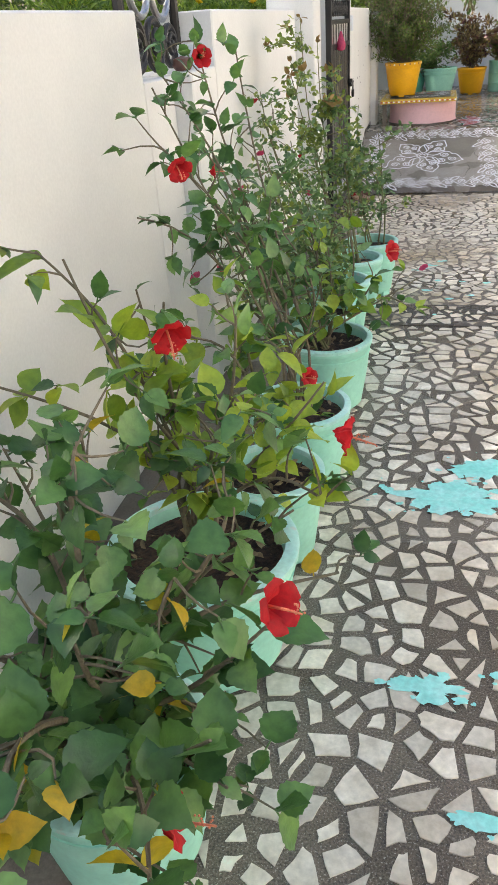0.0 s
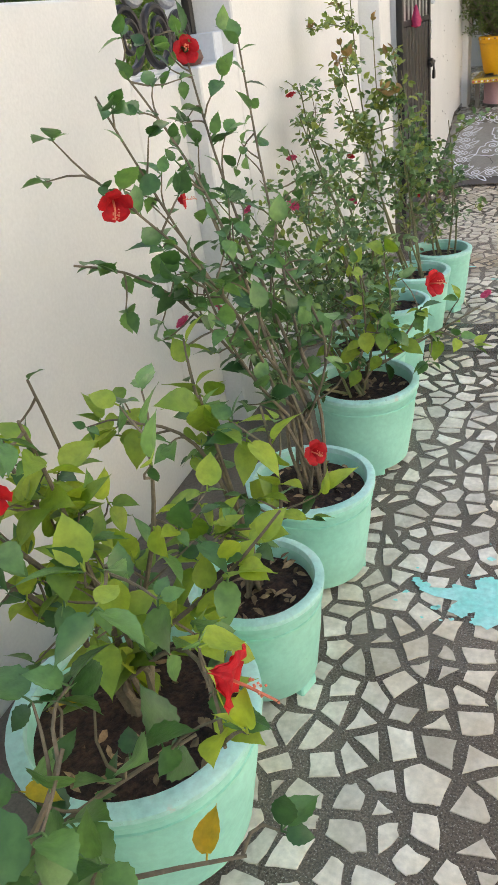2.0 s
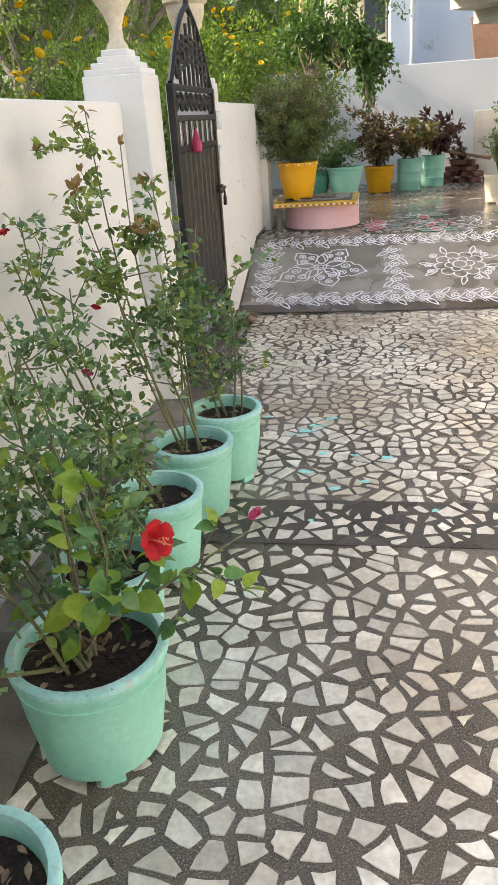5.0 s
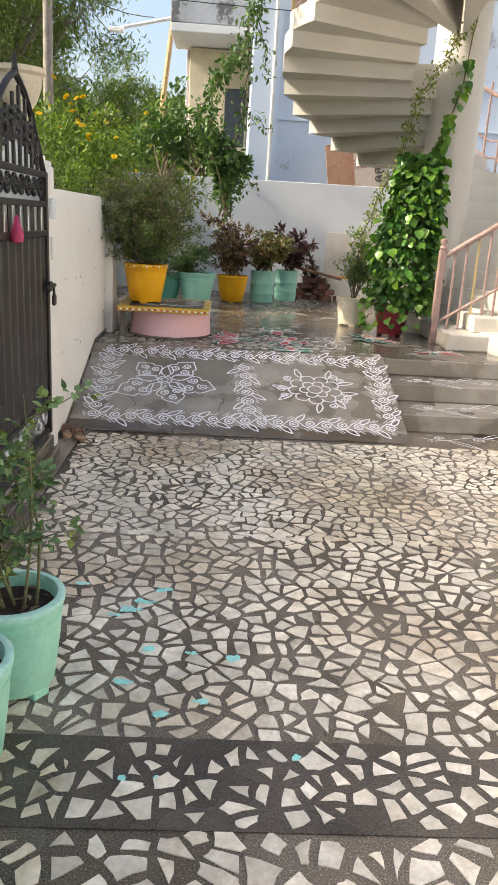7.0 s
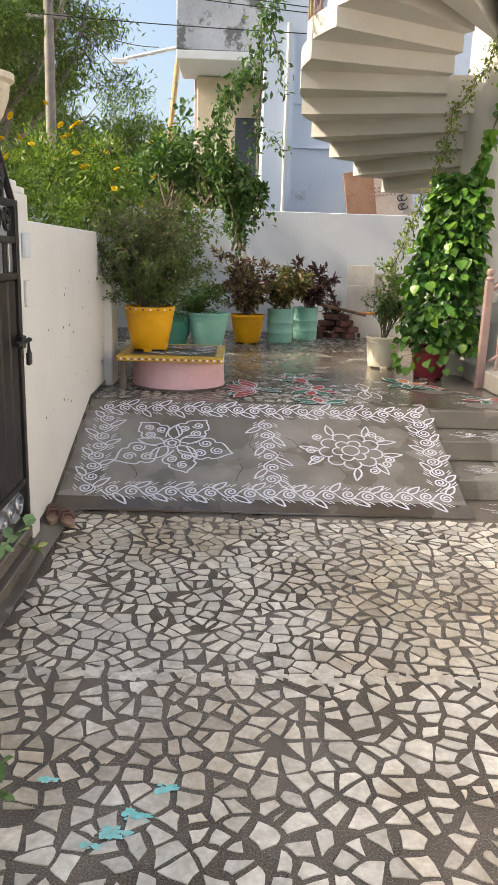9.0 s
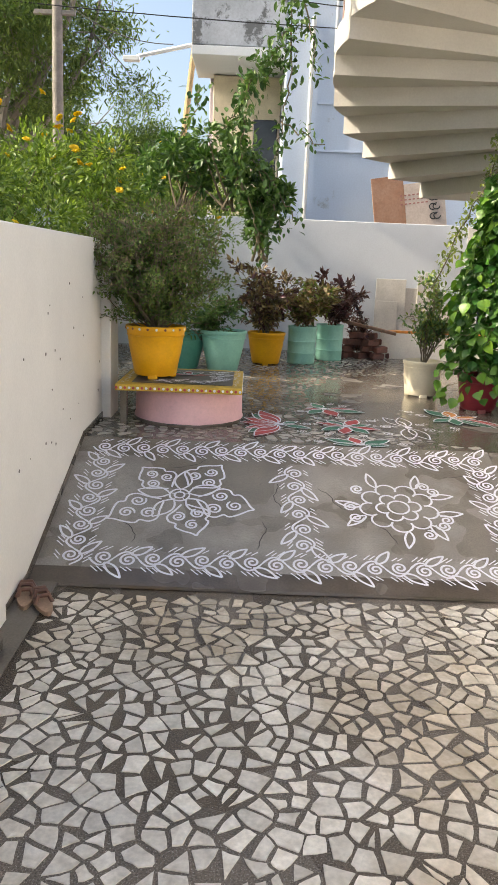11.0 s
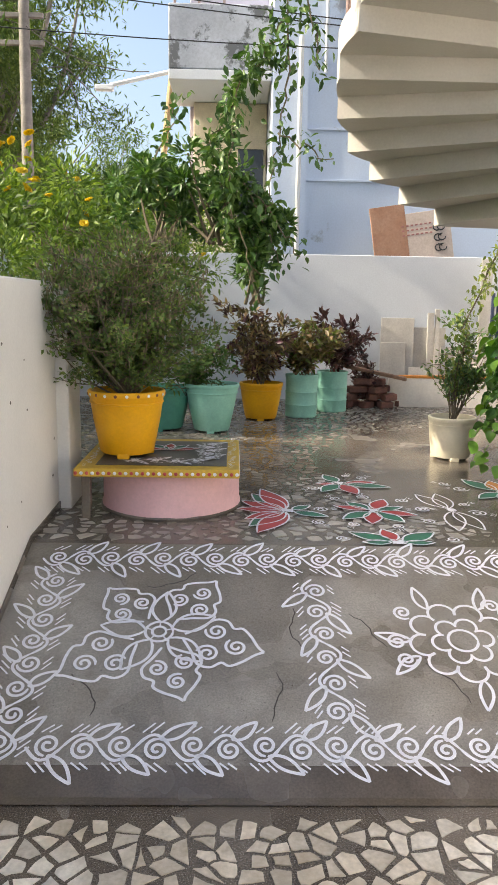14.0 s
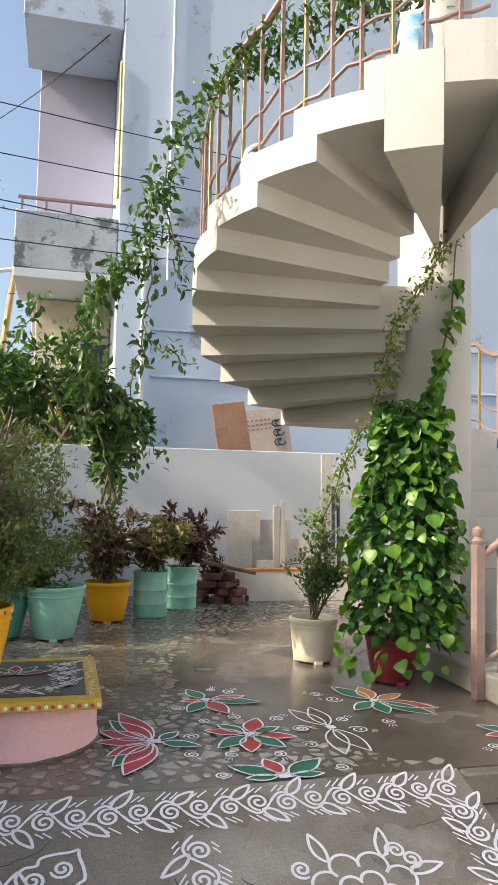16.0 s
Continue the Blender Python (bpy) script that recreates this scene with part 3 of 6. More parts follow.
def petal2(cx, cy, a, L, w, skew=0.0, n=9):
    out = []
    for side in (1, -1):
        pts = []
        for i in range(n + 1):
            t = i / n
            u, v = L * t, side * w * math.sin(math.pi * t ** 0.85) * (1 if side > 0 else 1) + skew * t * t
            pts.append((cx + u * math.cos(a) - v * math.sin(a), cy + u * math.sin(a) + v * math.cos(a)))
        out.append(pts)
    return out


def fill2(g, pts, place):
    g.add([place(*p) for p in pts], [tuple(range(len(pts)))])


rr = random.Random(5)
WID = 0.0112


def smooth2(pts, per=5):
    """A soft curve through the given points."""
    out, n = [], len(pts)
    P = [Vector((q[0], q[1])) for q in pts]
    for i in range(n - 1):
        a, b, c, d = P[max(i - 1, 0)], P[i], P[i + 1], P[min(i + 2, n - 1)]
        for k in range(per):
            t = k / per
            q = 0.5 * (2 * b + (c - a) * t + (2 * a - 5 * b + 4 * c - d) * t * t + (3 * b - a - 3 * c + d) * t ** 3)
            out.append((q.x, q.y))
    return out + [tuple(P[-1])]


def border(g, x0, y0, x1, y1, place, unit=0.225, h=0.078):
    """A waving vine with a curl in every bend, a slim leaf after every curl and short strokes beside it."""
    L = math.hypot(x1 - x0, y1 - y0)
    n = max(1, round(L / unit * 2))
    half = L / n
    a = math.atan2(y1 - y0, x1 - x0)

    def tr(u, v):
        return (x0 + u * math.cos(a) - v * math.sin(a), y0 + u * math.sin(a) + v * math.cos(a))
    for i in range(n):
        o, sd = half * (i + 0.5), 1 if i % 2 else -1
        r = h * rr.uniform(0.48, 0.56)
        ribbon(g, [tr(o - half / 2 + half * t / 10, sd * h * 0.62 * math.sin(math.pi * t / 10)) for t in range(11)], WID, place)
        ribbon(g, [tr(*q) for q in spiral2(o + 0.012, -sd * h * 0.10, r, 1.65, sd * (math.pi / 2 + rr.uniform(-0.2, 0.2)), sd, 26)], WID, place)
        lean, ll = sd * rr.uniform(0.45, 0.85), half * rr.uniform(0.95, 1.2)
        s1, s2 = petal2(o + half * 0.16, sd * h * 0.38, lean, ll, h * 0.27, sd * 0.012)
        for side in (s1, s2):
            ribbon(g, [tr(*q) for q in side], WID, place)
        for k in range(int(rr.choice((2, 3, 3)))):
            b = o - half * 0.34 + k * 0.026
            e = rr.uniform(0.026, 0.042)
            ribbon(g, [tr(b, sd * h * 0.72), tr(b + e, sd * (h * 0.72 + e))], WID * 0.85, place)
            if k < 2:
                ribbon(g, [tr(b + 0.02, -sd * h * 0.72), tr(b + 0.02 + e, -sd * (h * 0.72 + e * 0.8))], WID * 0.85, place)


g = Geo()
v0, v1, v2, v3 = (-0.84, 7.27, 0.0052), (1.54, 7.27, 0.0052), ramp_at(1.54, 0.11), ramp_at(-0.84, 0.11)
mid0, mid1 = (-0.84, 7.302, 0.0062), (1.54, 7.302, 0.0062)
g.add([v0, v1, mid1, mid0, v2, v3], [(0, 1, 2, 3), (3, 2, 4, 5)])
structure("ramp_edge", g, M_WETEDGE, "dark wet cement edge at the foot of the ramp", "floor strip")
cracks = random.Random(17)
for x, s, d in ((-0.42, 0.30, 1.2), (0.18, 0.28, 1.4), (-0.30, 0.95, 0.3), (0.62, 0.62, 1.7), (0.30, 0.62, 1.5), (0.86, 0.36, 1.4), (1.2, 0.95, 0.4)):
    pts, q = [], [x, s]
    for i in range(9):
        pts.append(tuple(q))
        d += cracks.uniform(-0.6, 0.6)
        q = [q[0] + 0.028 * math.cos(d), q[1] + 0.028 * math.sin(d)]
    g = Geo()
    ribbon(g, pts, 0.0045, lambda a, b: (ramp_at(a, b)[0], ramp_at(a, b)[1], ramp_at(a, b)[2] - 0.002))
    part("crack", g, M_CRACK, bpy.data.objects["ramp"], "thin dark crack")
rangoli = thing("ramp_rangoli", 0, 0, 0, 0, "white painted rangoli borders and flowers on the cement ramp", "rangoli")
for nm, seg in (("near_border", (-0.60, 0.175, 1.46, 0.175)), ("far_border", (-0.76, 1.125, 1.46, 1.125)), ("side_border", (-0.68, 0.12, -0.68, 1.02)), ("middle_border", (0.37, 1.0, 0.41, 0.27)), ("side_border", (1.42, 0.26, 1.42, 1.04))):
    g = Geo()
    border(g, *seg, ramp_at)
    part(nm, g, M_CHALK, rangoli)["kind"] = "stuff"


def flower_one(place, cx, cy, lobes, R):
    """Six slim petals round a small star, and pointed lobes filled with curls between them."""
    g = Geo()
    for r in (0.052, 0.026):
        ribbon(g, [(cx + r * math.cos(a), cy + r * math.sin(a)) for a in np.linspace(0, 6.283, 20)], WID, place)
    for i in range(5):
        a = i * 2 * math.pi / 5 + 0.3
        ribbon(g, [(cx + 0.026 * math.cos(a), cy + 0.026 * math.sin(a)), (cx + 0.05 * math.cos(a), cy + 0.05 * math.sin(a))], WID * 0.8, place)
    for deg in (22, 86, 172, 238, 318):
        a = radians(deg)
        for side in petal2(cx + 0.05 * math.cos(a), cy + 0.05 * math.sin(a), a, R * 0.44, R * 0.115):
            ribbon(g, side, WID, place)
    for tx, ty in lobes:
        a, L = math.atan2(ty - cy, tx - cx), math.hypot(tx - cx, ty - cy)

        def q(u, v):
            return (cx + u * math.cos(a) - v * math.sin(a), cy + u * math.sin(a) + v * math.cos(a))
        for sd in (1, -1):
            ribbon(g, smooth2([q(L * u, sd * L * v) for u, v in ((0.24, 0.03), (0.36, 0.16), (0.46, 0.29), (0.58, 0.30), (0.66, 0.22), (0.74, 0.24), (0.84, 0.16), (0.93, 0.05), (1.0, 0.0))], 4), WID, place)
            ribbon(g, [q(*p) for p in spiral2(L * 0.51, sd * L * 0.145, L * 0.105, 1.7, math.pi, sd, 26)], WID, place)
        ribbon(g, [q(*p) for p in spiral2(L * 0.74, 0.0, L * 0.105, 1.7, 2.4, 1, 26)], WID, place)
    return g


def flower_two(place, cx, cy, R):
    """A daisy of two rings of scallops with a curl and a pointed leaf at each outer corner."""
    g = Geo()
    ribbon(g, [(cx + R * 0.17 * math.cos(a), cy + R * 0.17 * math.sin(a)) for a in np.linspace(0, 6.283, 20)], WID, place)
    for ring, n, r0, w in ((0, 6, 0.24, 0.125), (1, 9, 0.46, 0.165)):
        for i in range(n):
            a = 2 * math.pi * (i + 0.5 * ring) / n + 0.15
            c = (cx + R * r0 * math.cos(a), cy + R * r0 * math.sin(a))
            ribbon(g, [(c[0] + R * w * math.cos(a + b), c[1] + R * w * math.sin(a + b)) for b in np.linspace(-2.0, 2.0, 14)], WID, place)
    for i, deg in enumerate((180, 120, 59, 27, -12, -45, -84, 205)):
        a = radians(deg)
        sd = 1 if i in (2, 4, 7) else -1
        c = (cx + R * 0.60 * math.cos(a), cy + R * 0.60 * math.sin(a))
        for side in petal2(*c, a + sd * 0.12, R * 0.42, R * 0.07, sd * 0.02):
            ribbon(g, side, WID, place)
        b = a - sd * 0.40
        ribbon(g, spiral2(cx + R * 0.77 * math.cos(b), cy + R * 0.77 * math.sin(b), R * 0.12, 1.7, a + math.pi, sd, 24), WID, place)
    return g


part("flower", flower_one(ramp_at, -0.228, 0.69, ((0.163, 0.586), (-0.02, 0.985), (-0.455, 0.935), (-0.57, 0.47), (-0.115, 0.36)), 0.40), M_CHALK, rangoli)
part("flower", flower_two(ramp_at, 0.91, 0.655, 0.325), M_CHALK, rangoli)


def court_at(x, y):
    return (x, y, Z2 + 0.004)


def court_at2(x, y):
    return (x, y, Z2 + 0.0085)


def lotus(cx, cy, petals_, curls, w=0.05, label="red and green lotus rangoli outlined in white on wet cement"):
    """petals_: (tip x, tip y, paint); the paint None leaves the outline alone."""
    p = thing("court_rangoli", 0, 0, 0, 0, label, "rangoli", "lotus rangolis")
    for i, (tx, ty, paint) in enumerate(petals_):
        L, a = math.hypot(tx - cx, ty - cy), math.atan2(ty - cy, tx - cx)
        s1, s2 = petal2(cx + 0.03 * math.cos(a), cy + 0.03 * math.sin(a), a, L - 0.03, min(w, L * 0.19))
        o = Geo()
        for side in (s1, s2):
            ribbon(o, side, 0.0095, court_at2)
        if paint is None:
            part("petal_outline", o, M_CHALK, p, "white painted outline")
            continue
        g = Geo()
        fill2(g, s1 + s2[::-1][1:-1], lambda x, y, i=i: (x, y, Z2 + 0.004 + 0.0003 * i))
        petal = part("petal", g, paint, p)
        part("petal_outline", o, M_CHALK, petal, "white painted outline")
    g = Geo()
    g.add(*blob(cx, cy, 0.035, 0.035, cx * 5, Z2 + 0.009, 20))
    part("heart", g, M_CHALK, p, "white painted centre")
    for k, (x, y, r) in enumerate(curls):
        g = Geo()
        sd = 1 if k % 2 else -1
        ribbon(g, spiral2(x, y, r, 1.7, math.atan2(cy - y, cx - x), sd), 0.008, court_at2)
        part("curl", g, M_CHALK, p, "white painted curl")
        for j in range(3):
            b = math.atan2(y - cy, x - cx) + 0.25 * (j - 1)
            g = Geo()
            ribbon(g, [(x + (r + 0.012) * math.cos(b), y + (r + 0.012) * math.sin(b)), (x + (r + 0.04) * math.cos(b), y + (r + 0.04) * math.sin(b))], 0.007, court_at2)
            part("stroke", g, M_CHALK, p, "white painted stroke")


def blob(cx, cy, rx, ry, seed, z, m=64):
    pts = []
    for i in range(m):
        b = 2 * math.pi * i / m
        q = 0.8
        for o, (f, w) in enumerate(((1.3, 0.45), (3.4, 0.32), (8.0, 0.2), (17.0, 0.1))):
            q += w * noise.noise(Vector((math.cos(b) * f + seed * 7.3, math.sin(b) * f, seed * 2.9 + o)))
        pts.append((cx + rx * q * math.cos(b), cy + ry * q * math.sin(b), z))
    return [(cx, cy, z)] + pts, [(0, 1 + i, 1 + (i + 1) % m) for i in range(m)]


RD, GN = M_RPINK, M_RGREEN
lotus(0.325, 8.998, ((0.145, 9.338, GN), (0.119, 8.722, GN), (0.198, 9.448, RD), (0.156, 8.622, RD), (0.087, 9.184, RD), (0.101, 8.844, RD), (0.062, 9.031, RD), (0.45, 9.11, GN), (0.52, 8.90, GN)), ((0.50, 9.03, 0.04), (0.46, 8.80, 0.035)), 0.062)
lotus(0.766, 9.021, ((0.861, 9.25, RD), (0.717, 8.782, RD), (0.935, 9.10, GN), (0.975, 8.944, RD), (0.882, 8.815, GN), (0.647, 9.19, GN), (0.569, 9.11, RD), (0.584, 8.858, GN)),
      ((0.60, 9.25, 0.035), (0.75, 9.29, 0.04), (0.96, 9.22, 0.04), (0.63, 8.77, 0.035), (0.83, 8.74, 0.035), (1.03, 9.05, 0.04), (1.0, 8.83, 0.04)), 0.055)
lotus(0.673, 9.61, ((0.60, 9.83, GN), (0.53, 9.60, RD), (0.54, 9.40, GN), (0.74, 9.35, RD), (0.90, 9.65, RD), (0.96, 9.52, GN)), ((0.50, 9.48, 0.04), (0.82, 9.75, 0.04), (0.74, 9.80, 0.03)), 0.055)
lotus(0.783, 8.50, ((0.745, 8.70, RD), (0.58, 8.65, GN), (0.985, 8.66, GN), (0.62, 8.50, GN), (0.95, 8.50, GN)), ((0.54, 8.55, 0.035), (1.04, 8.55, 0.035)), 0.05)
lotus(1.176, 9.048, ((1.06, 9.36, None), (1.18, 9.38, None), (1.11, 8.68, None), (1.24, 8.70, None)), ((1.30, 8.99, 0.05), (1.03, 9.05, 0.05), (1.28, 9.15, 0.035)), 0.05, "white outlined flower rangoli on the wet court")
lotus(1.576, 9.449, ((1.44, 9.75, GN), (1.60, 9.72, M_RORANGE), (1.86, 9.25, RD), (1.40, 9.29, GN), (1.78, 9.54, M_RORANGE), (1.79, 9.14, GN), (1.55, 9.20, GN)), ((1.36, 9.50, 0.05), (1.50, 9.08, 0.04), (1.30, 9.62, 0.04)), 0.06, "orange, red and green lotus rangoli by the pots")
lotus(2.05, 8.80, ((1.90, 8.95, GN), (1.86, 8.80, RD), (2.22, 8.90, RD), (2.28, 8.72, RD), (1.98, 8.62, GN)), ((1.82, 8.66, 0.04),), 0.05)
p = thing("step_rangoli", 0, 0, 0, 0, "white rangoli swirls on the cement step treads", "rangoli")
for y, z in ((7.83, 0.133), (8.22, 0.267), (7.46, 0.003)):
    g = Geo()
    border(g, 1.62, y, 3.6, y, lambda x, yy, z=z: (x, yy, z + 0.004), 0.60, 0.085)
    part("border", g, M_CHALK, p)

# paint spills on the chip floor
rs = random.Random(11)


def spill(cx, cy, rx, ry, n, label):
    p = thing("paint_spill", 0, 0, 0, 0, label, "paint", "paint spills")
    if n > 10:
        part("pool", Geo().add(*blob(cx, cy, rx * 0.8, ry * 0.8, cx * 3 + cy, 0.0046)), M_PAINTSPILL, p)
    for k in range(n // 2):
        a, d = rs.uniform(0, 6.28), rs.uniform(0.5, 1.2)
        x, y, r = cx + rx * d * math.cos(a), cy + ry * d * math.sin(a), rs.uniform(0.005, 0.03) * (1.4 - d)
        part("drip", Geo().add(*blob(x, y, r * 1.3, r, k * 1.7 + cx, 0.0048 + 0.0001 * (k % 9), 18)), M_PAINTSPILL, p)


spill(0.06, 2.22, 0.26, 0.14, 90, "turquoise paint spill dried on the chip floor")
spill(0.20, 2.42, 0.18, 0.10, 40, "turquoise paint spill dried on the chip floor")
spill(0.02, 1.36, 0.13, 0.06, 16, "scattered turquoise paint drips on the floor")
spill(0.22, 1.42, 0.07, 0.05, 12, "scattered turquoise paint drips on the floor")
spill(0.18, 1.02, 0.13, 0.03, 14, "scattered turquoise paint drips on the floor")
for x, y, rx in ((0.01, 5.06, 0.04), (-0.05, 4.96, 0.045), (-0.11, 4.90, 0.04), (-0.15, 4.86, 0.025), (-0.31, 5.09, 0.025), (-0.07, 4.45, 0.028), (0.14, 4.62, 0.02), (-0.01, 4.64, 0.022), (0.26, 4.60, 0.02), (0.17, 4.36, 0.018), (0.05, 4.29, 0.018)):
    spill(x, y, rx, rx * 0.4, 12, "faint turquoise paint smear on the floor")
spill(0.02, 4.03, 0.05, 0.04, 5, "small turquoise paint spot on the band")
spill(0.43, 4.10, 0.04, 0.03, 5, "small turquoise paint spot on the band")


# ---- pots ----
def pot_geo(r, h, rim=0.03, taper=0.78, t=0.018):
    return [(r * taper * 0.94, 0.018), (r * taper, 0.026), (r * (taper + (1 - taper) * 0.55), h * 0.55), (r * 0.955, h - rim - 0.006), (r * 0.985, h - rim), (r, h - rim + 0.006), (r, h - 0.006), (r - 0.005, h), (r - t + 0.003, h), (r - t, h - 0.006), (r - t - 0.006, h - 0.05)]


def flower_pot(x, y, z, r, h, material, label, group="", soil=0.045, feet=3, rz=0, taper=0.78, litter=26, dots=False, thick=0.018, worn=None):
    p = thing("flower_pot", x, y, z, rz, label, "flower pot", group)
    part("body", Geo().lathe(pot_geo(r, h, taper=taper, t=thick), 40, wob=0.006, cap=False), material, p, smooth=True)
    if worn:
        part("rim", Geo().lathe([(r + 0.001, h - 0.014), (r + 0.0015, h - 0.002), (r - 0.004, h + 0.002), (r - thick + 0.002, h + 0.002), (r - thick - 0.002, h - 0.012)], 40, wob=0.006, cap=False, base=False), worn, p, "worn pale rim with chipped paint", True)
    part("rim_ring", Geo().lathe([(r * 0.90, h * 0.80), (r * 0.958, h * 0.815), (r * 0.962, h * 0.83), (r * 0.90, h * 0.84)], 36, cap=False, base=False), material, p, smooth=True)
    for i in range(feet):
        a = 2 * math.pi * i / feet + 0.5
        part("foot", Geo().box(-0.02, 0.02, -0.03, 0.03, 0.0, 0.03, 0.004, m=Matrix.Translation((r * taper * 0.85 * math.cos(a), r * taper * 0.85 * math.sin(a), 0)) @ Matrix.Rotation(a, 4, "Z")), material, p)
    sg, n = Geo(), 20
    rr_ = r - thick - 0.001
    vs, fs = [(0, 0, h - soil + 0.008)], []
    for k in range(1, 6):
        for i in range(n):
            a = 2 * math.pi * i / n
            q = rr_ * k / 5
            vs.append((q * math.cos(a), q * math.sin(a), h - soil + 0.012 * noise.noise(Vector((q * math.cos(a) * 16 + x * 9, q * math.sin(a) * 16 + y * 5, 1))) * (1 if k < 5 else 0.4)))
    for i in range(n):
        fs.append((0, 1 + i, 1 + (i + 1) % n))
        for k in range(4):
            fs.append((1 + k * n + i, 1 + (k + 1) * n + i, 1 + (k + 1) * n + (i + 1) % n, 1 + k * n + (i + 1) % n))
    part("soil", sg.add(vs, fs), M_SOIL, p, "dark damp soil", True)
    if litter:
        rng = np.random.default_rng(int(abs(x * 1000 + y * 777)))
        a, q = rng.uniform(0, 6.28, litter), rr_ * 0.92 * np.sqrt(rng.random(litter))
        lg = Geo()
        leaf_cloud(lg, np.c_[q * np.cos(a), q * np.sin(a), np.full(litter, h - soil + 0.014)], np.c_[np.cos(a * 3), np.sin(a * 3), np.full(litter, 0.05)], 0.035, 0.45, rng, "oval")
        part("dry_leaves", lg, M_DRYLEAF, p, "fallen dry leaves")
    if dots:
        for i in range(22):
            a = 2 * math.pi * i / 22
            part("dot", Geo().lathe([(0.0085, 0.0), (0.006, 0.0025), (0.0, 0.003)], 8, m=Matrix.Translation(((r + 0.0005) * math.cos(a), (r + 0.0005) * math.sin(a), h - 0.017)) @ Matrix.Rotation(a, 4, "Z") @ Matrix.Rotation(math.pi / 2, 4, "Y")), M_CHALK if i % 2 else M_BRICK, p)
    return p


ROW = [(-0.56, 0.86, 0.19, 0.31), (-0.545, 1.42, 0.24, 0.34), (-0.465, 1.85, 0.16, 0.30), (-0.455, 2.27, 0.178, 0.31), (-0.45, 2.90, 0.188, 0.31),
       (-0.515, 3.25, 0.155, 0.31), (-0.495, 3.67, 0.155, 0.31), (-0.465, 4.08, 0.155, 0.31), (-0.405, 4.43, 0.155, 0.31)]
for i, (x, y, r, h) in enumerate(ROW):
    flower_pot(x, y, 0, r, h, M_MINT, "mint green painted flower pot with damp soil on chip floor" if i != 1 else "large worn mint green pot with chipped pale rim", "mint pots along the wall", rz=i * 37, litter=46 if i < 5 else 22, thick=0.034 if i == 1 else 0.022, worn=M_RIMWORN)


# ---- plants ----
def curve_to(a, b, bend, rng, n=7):
    a, b = Vector(a), Vector(b)
    off = Vector(rng.normal(0, bend, 3).tolist())
    return [a.lerp(b, i / n) + off * math.sin(math.pi * i / n) for i in range(n + 1)]


def leaf_mesh(name, L, W, material, teeth=0.06):
    """One broad leaf, folded along its midrib, with a toothed margin and a short stalk."""
    g, n = Geo(), 11
    vs = [(0, 0, 0)]
    fs = []
    mid, lf, rt = [], [], []
    for i in range(n + 1):
        t = i / n
        w = W * math.sin(math.pi * min(1, 0.04 + t) ** 0.75) ** 0.9 if t < 1 else 0.0
        w *= 1 + (teeth if i % 2 else -teeth)
        z = -0.22 * L * t * t
        mid.append(len(vs)); vs.append((0.18 * L + L * t, 0, z))
        lf.append(len(vs)); vs.append((0.18 * L + L * t * 0.98 - 0.02 * L, w, z + w * 0.30))
        rt.append(len(vs)); vs.append((0.18 * L + L * t * 0.98 - 0.02 * L, -w, z + w * 0.30))
    for i in range(n):
        fs += [(mid[i], mid[i + 1], lf[i + 1], lf[i]), (mid[i], rt[i], rt[i + 1], mid[i + 1])]
    g.add(vs, fs)
    g.tube([(0, 0, 0), (0.1 * L, 0, 0.01 * L), (0.2 * L, 0, 0)], 0.0018, n=4)
    me = bpy.data.meshes.new(name)
    me.from_pydata((np.array(g.v) * U).tolist(), [], g.f)
    me.polygons.foreach_set("use_smooth", [True] * len(me.polygons))
    me.materials.append(material)
    return me


LEAF_HIB = [leaf_mesh("hibiscus_leaf", 0.062, 0.022, L_HIB), leaf_mesh("hibiscus_leaf", 0.050, 0.017, L_HIB), leaf_mesh("hibiscus_leaf", 0.038, 0.012, L_HIB)]
LEAF_LIME = [leaf_mesh("lime_leaf", 0.068, 0.025, L_LIME, 0.02), leaf_mesh("lime_leaf", 0.052, 0.018, L_LIME, 0.02)]
LEAF_BIG = [leaf_mesh("broad_leaf", 0.080, 0.034, L_HIB), leaf_mesh("broad_leaf", 0.066, 0.027, L_HIB), leaf_mesh("broad_leaf", 0.05, 0.018, L_HIB)]
LEAF_LONG = [leaf_mesh("long_leaf", 0.090, 0.024, L_LIME, 0.03), leaf_mesh("long_leaf", 0.074, 0.020, L_HIB, 0.04)]
LEAF_YEL = [leaf_mesh("yellow_leaf", 0.06, 0.022, L_YELLOW, 0.03)]
LEAF_POTHOS = [leaf_mesh("heart_leaf", 0.074, 0.038, L_POTHOS, 0.0), leaf_mesh("heart_leaf", 0.058, 0.030, L_POTHOS, 0.0)]


def put_leaf(me, parent, pos, d, rng, s=1.0, roll=0.5):
    """A single leaf, its stalk at pos and pointing along d."""
    d = Vector(d).normalized()
    side = d.cross(Vector((rng.normal(0, roll), rng.normal(0, roll), 1))).normalized()
    up = side.cross(d)
    side = up.cross(d)
    m = Matrix((d, side, up)).transposed().to_4x4()
    ob = new("leaf", me)
    ob.parent = parent
    ob.matrix_basis = Matrix.Translation(Vector(pos) * U) @ m @ Matrix.Diagonal((s, s, s, 1))
    return ob


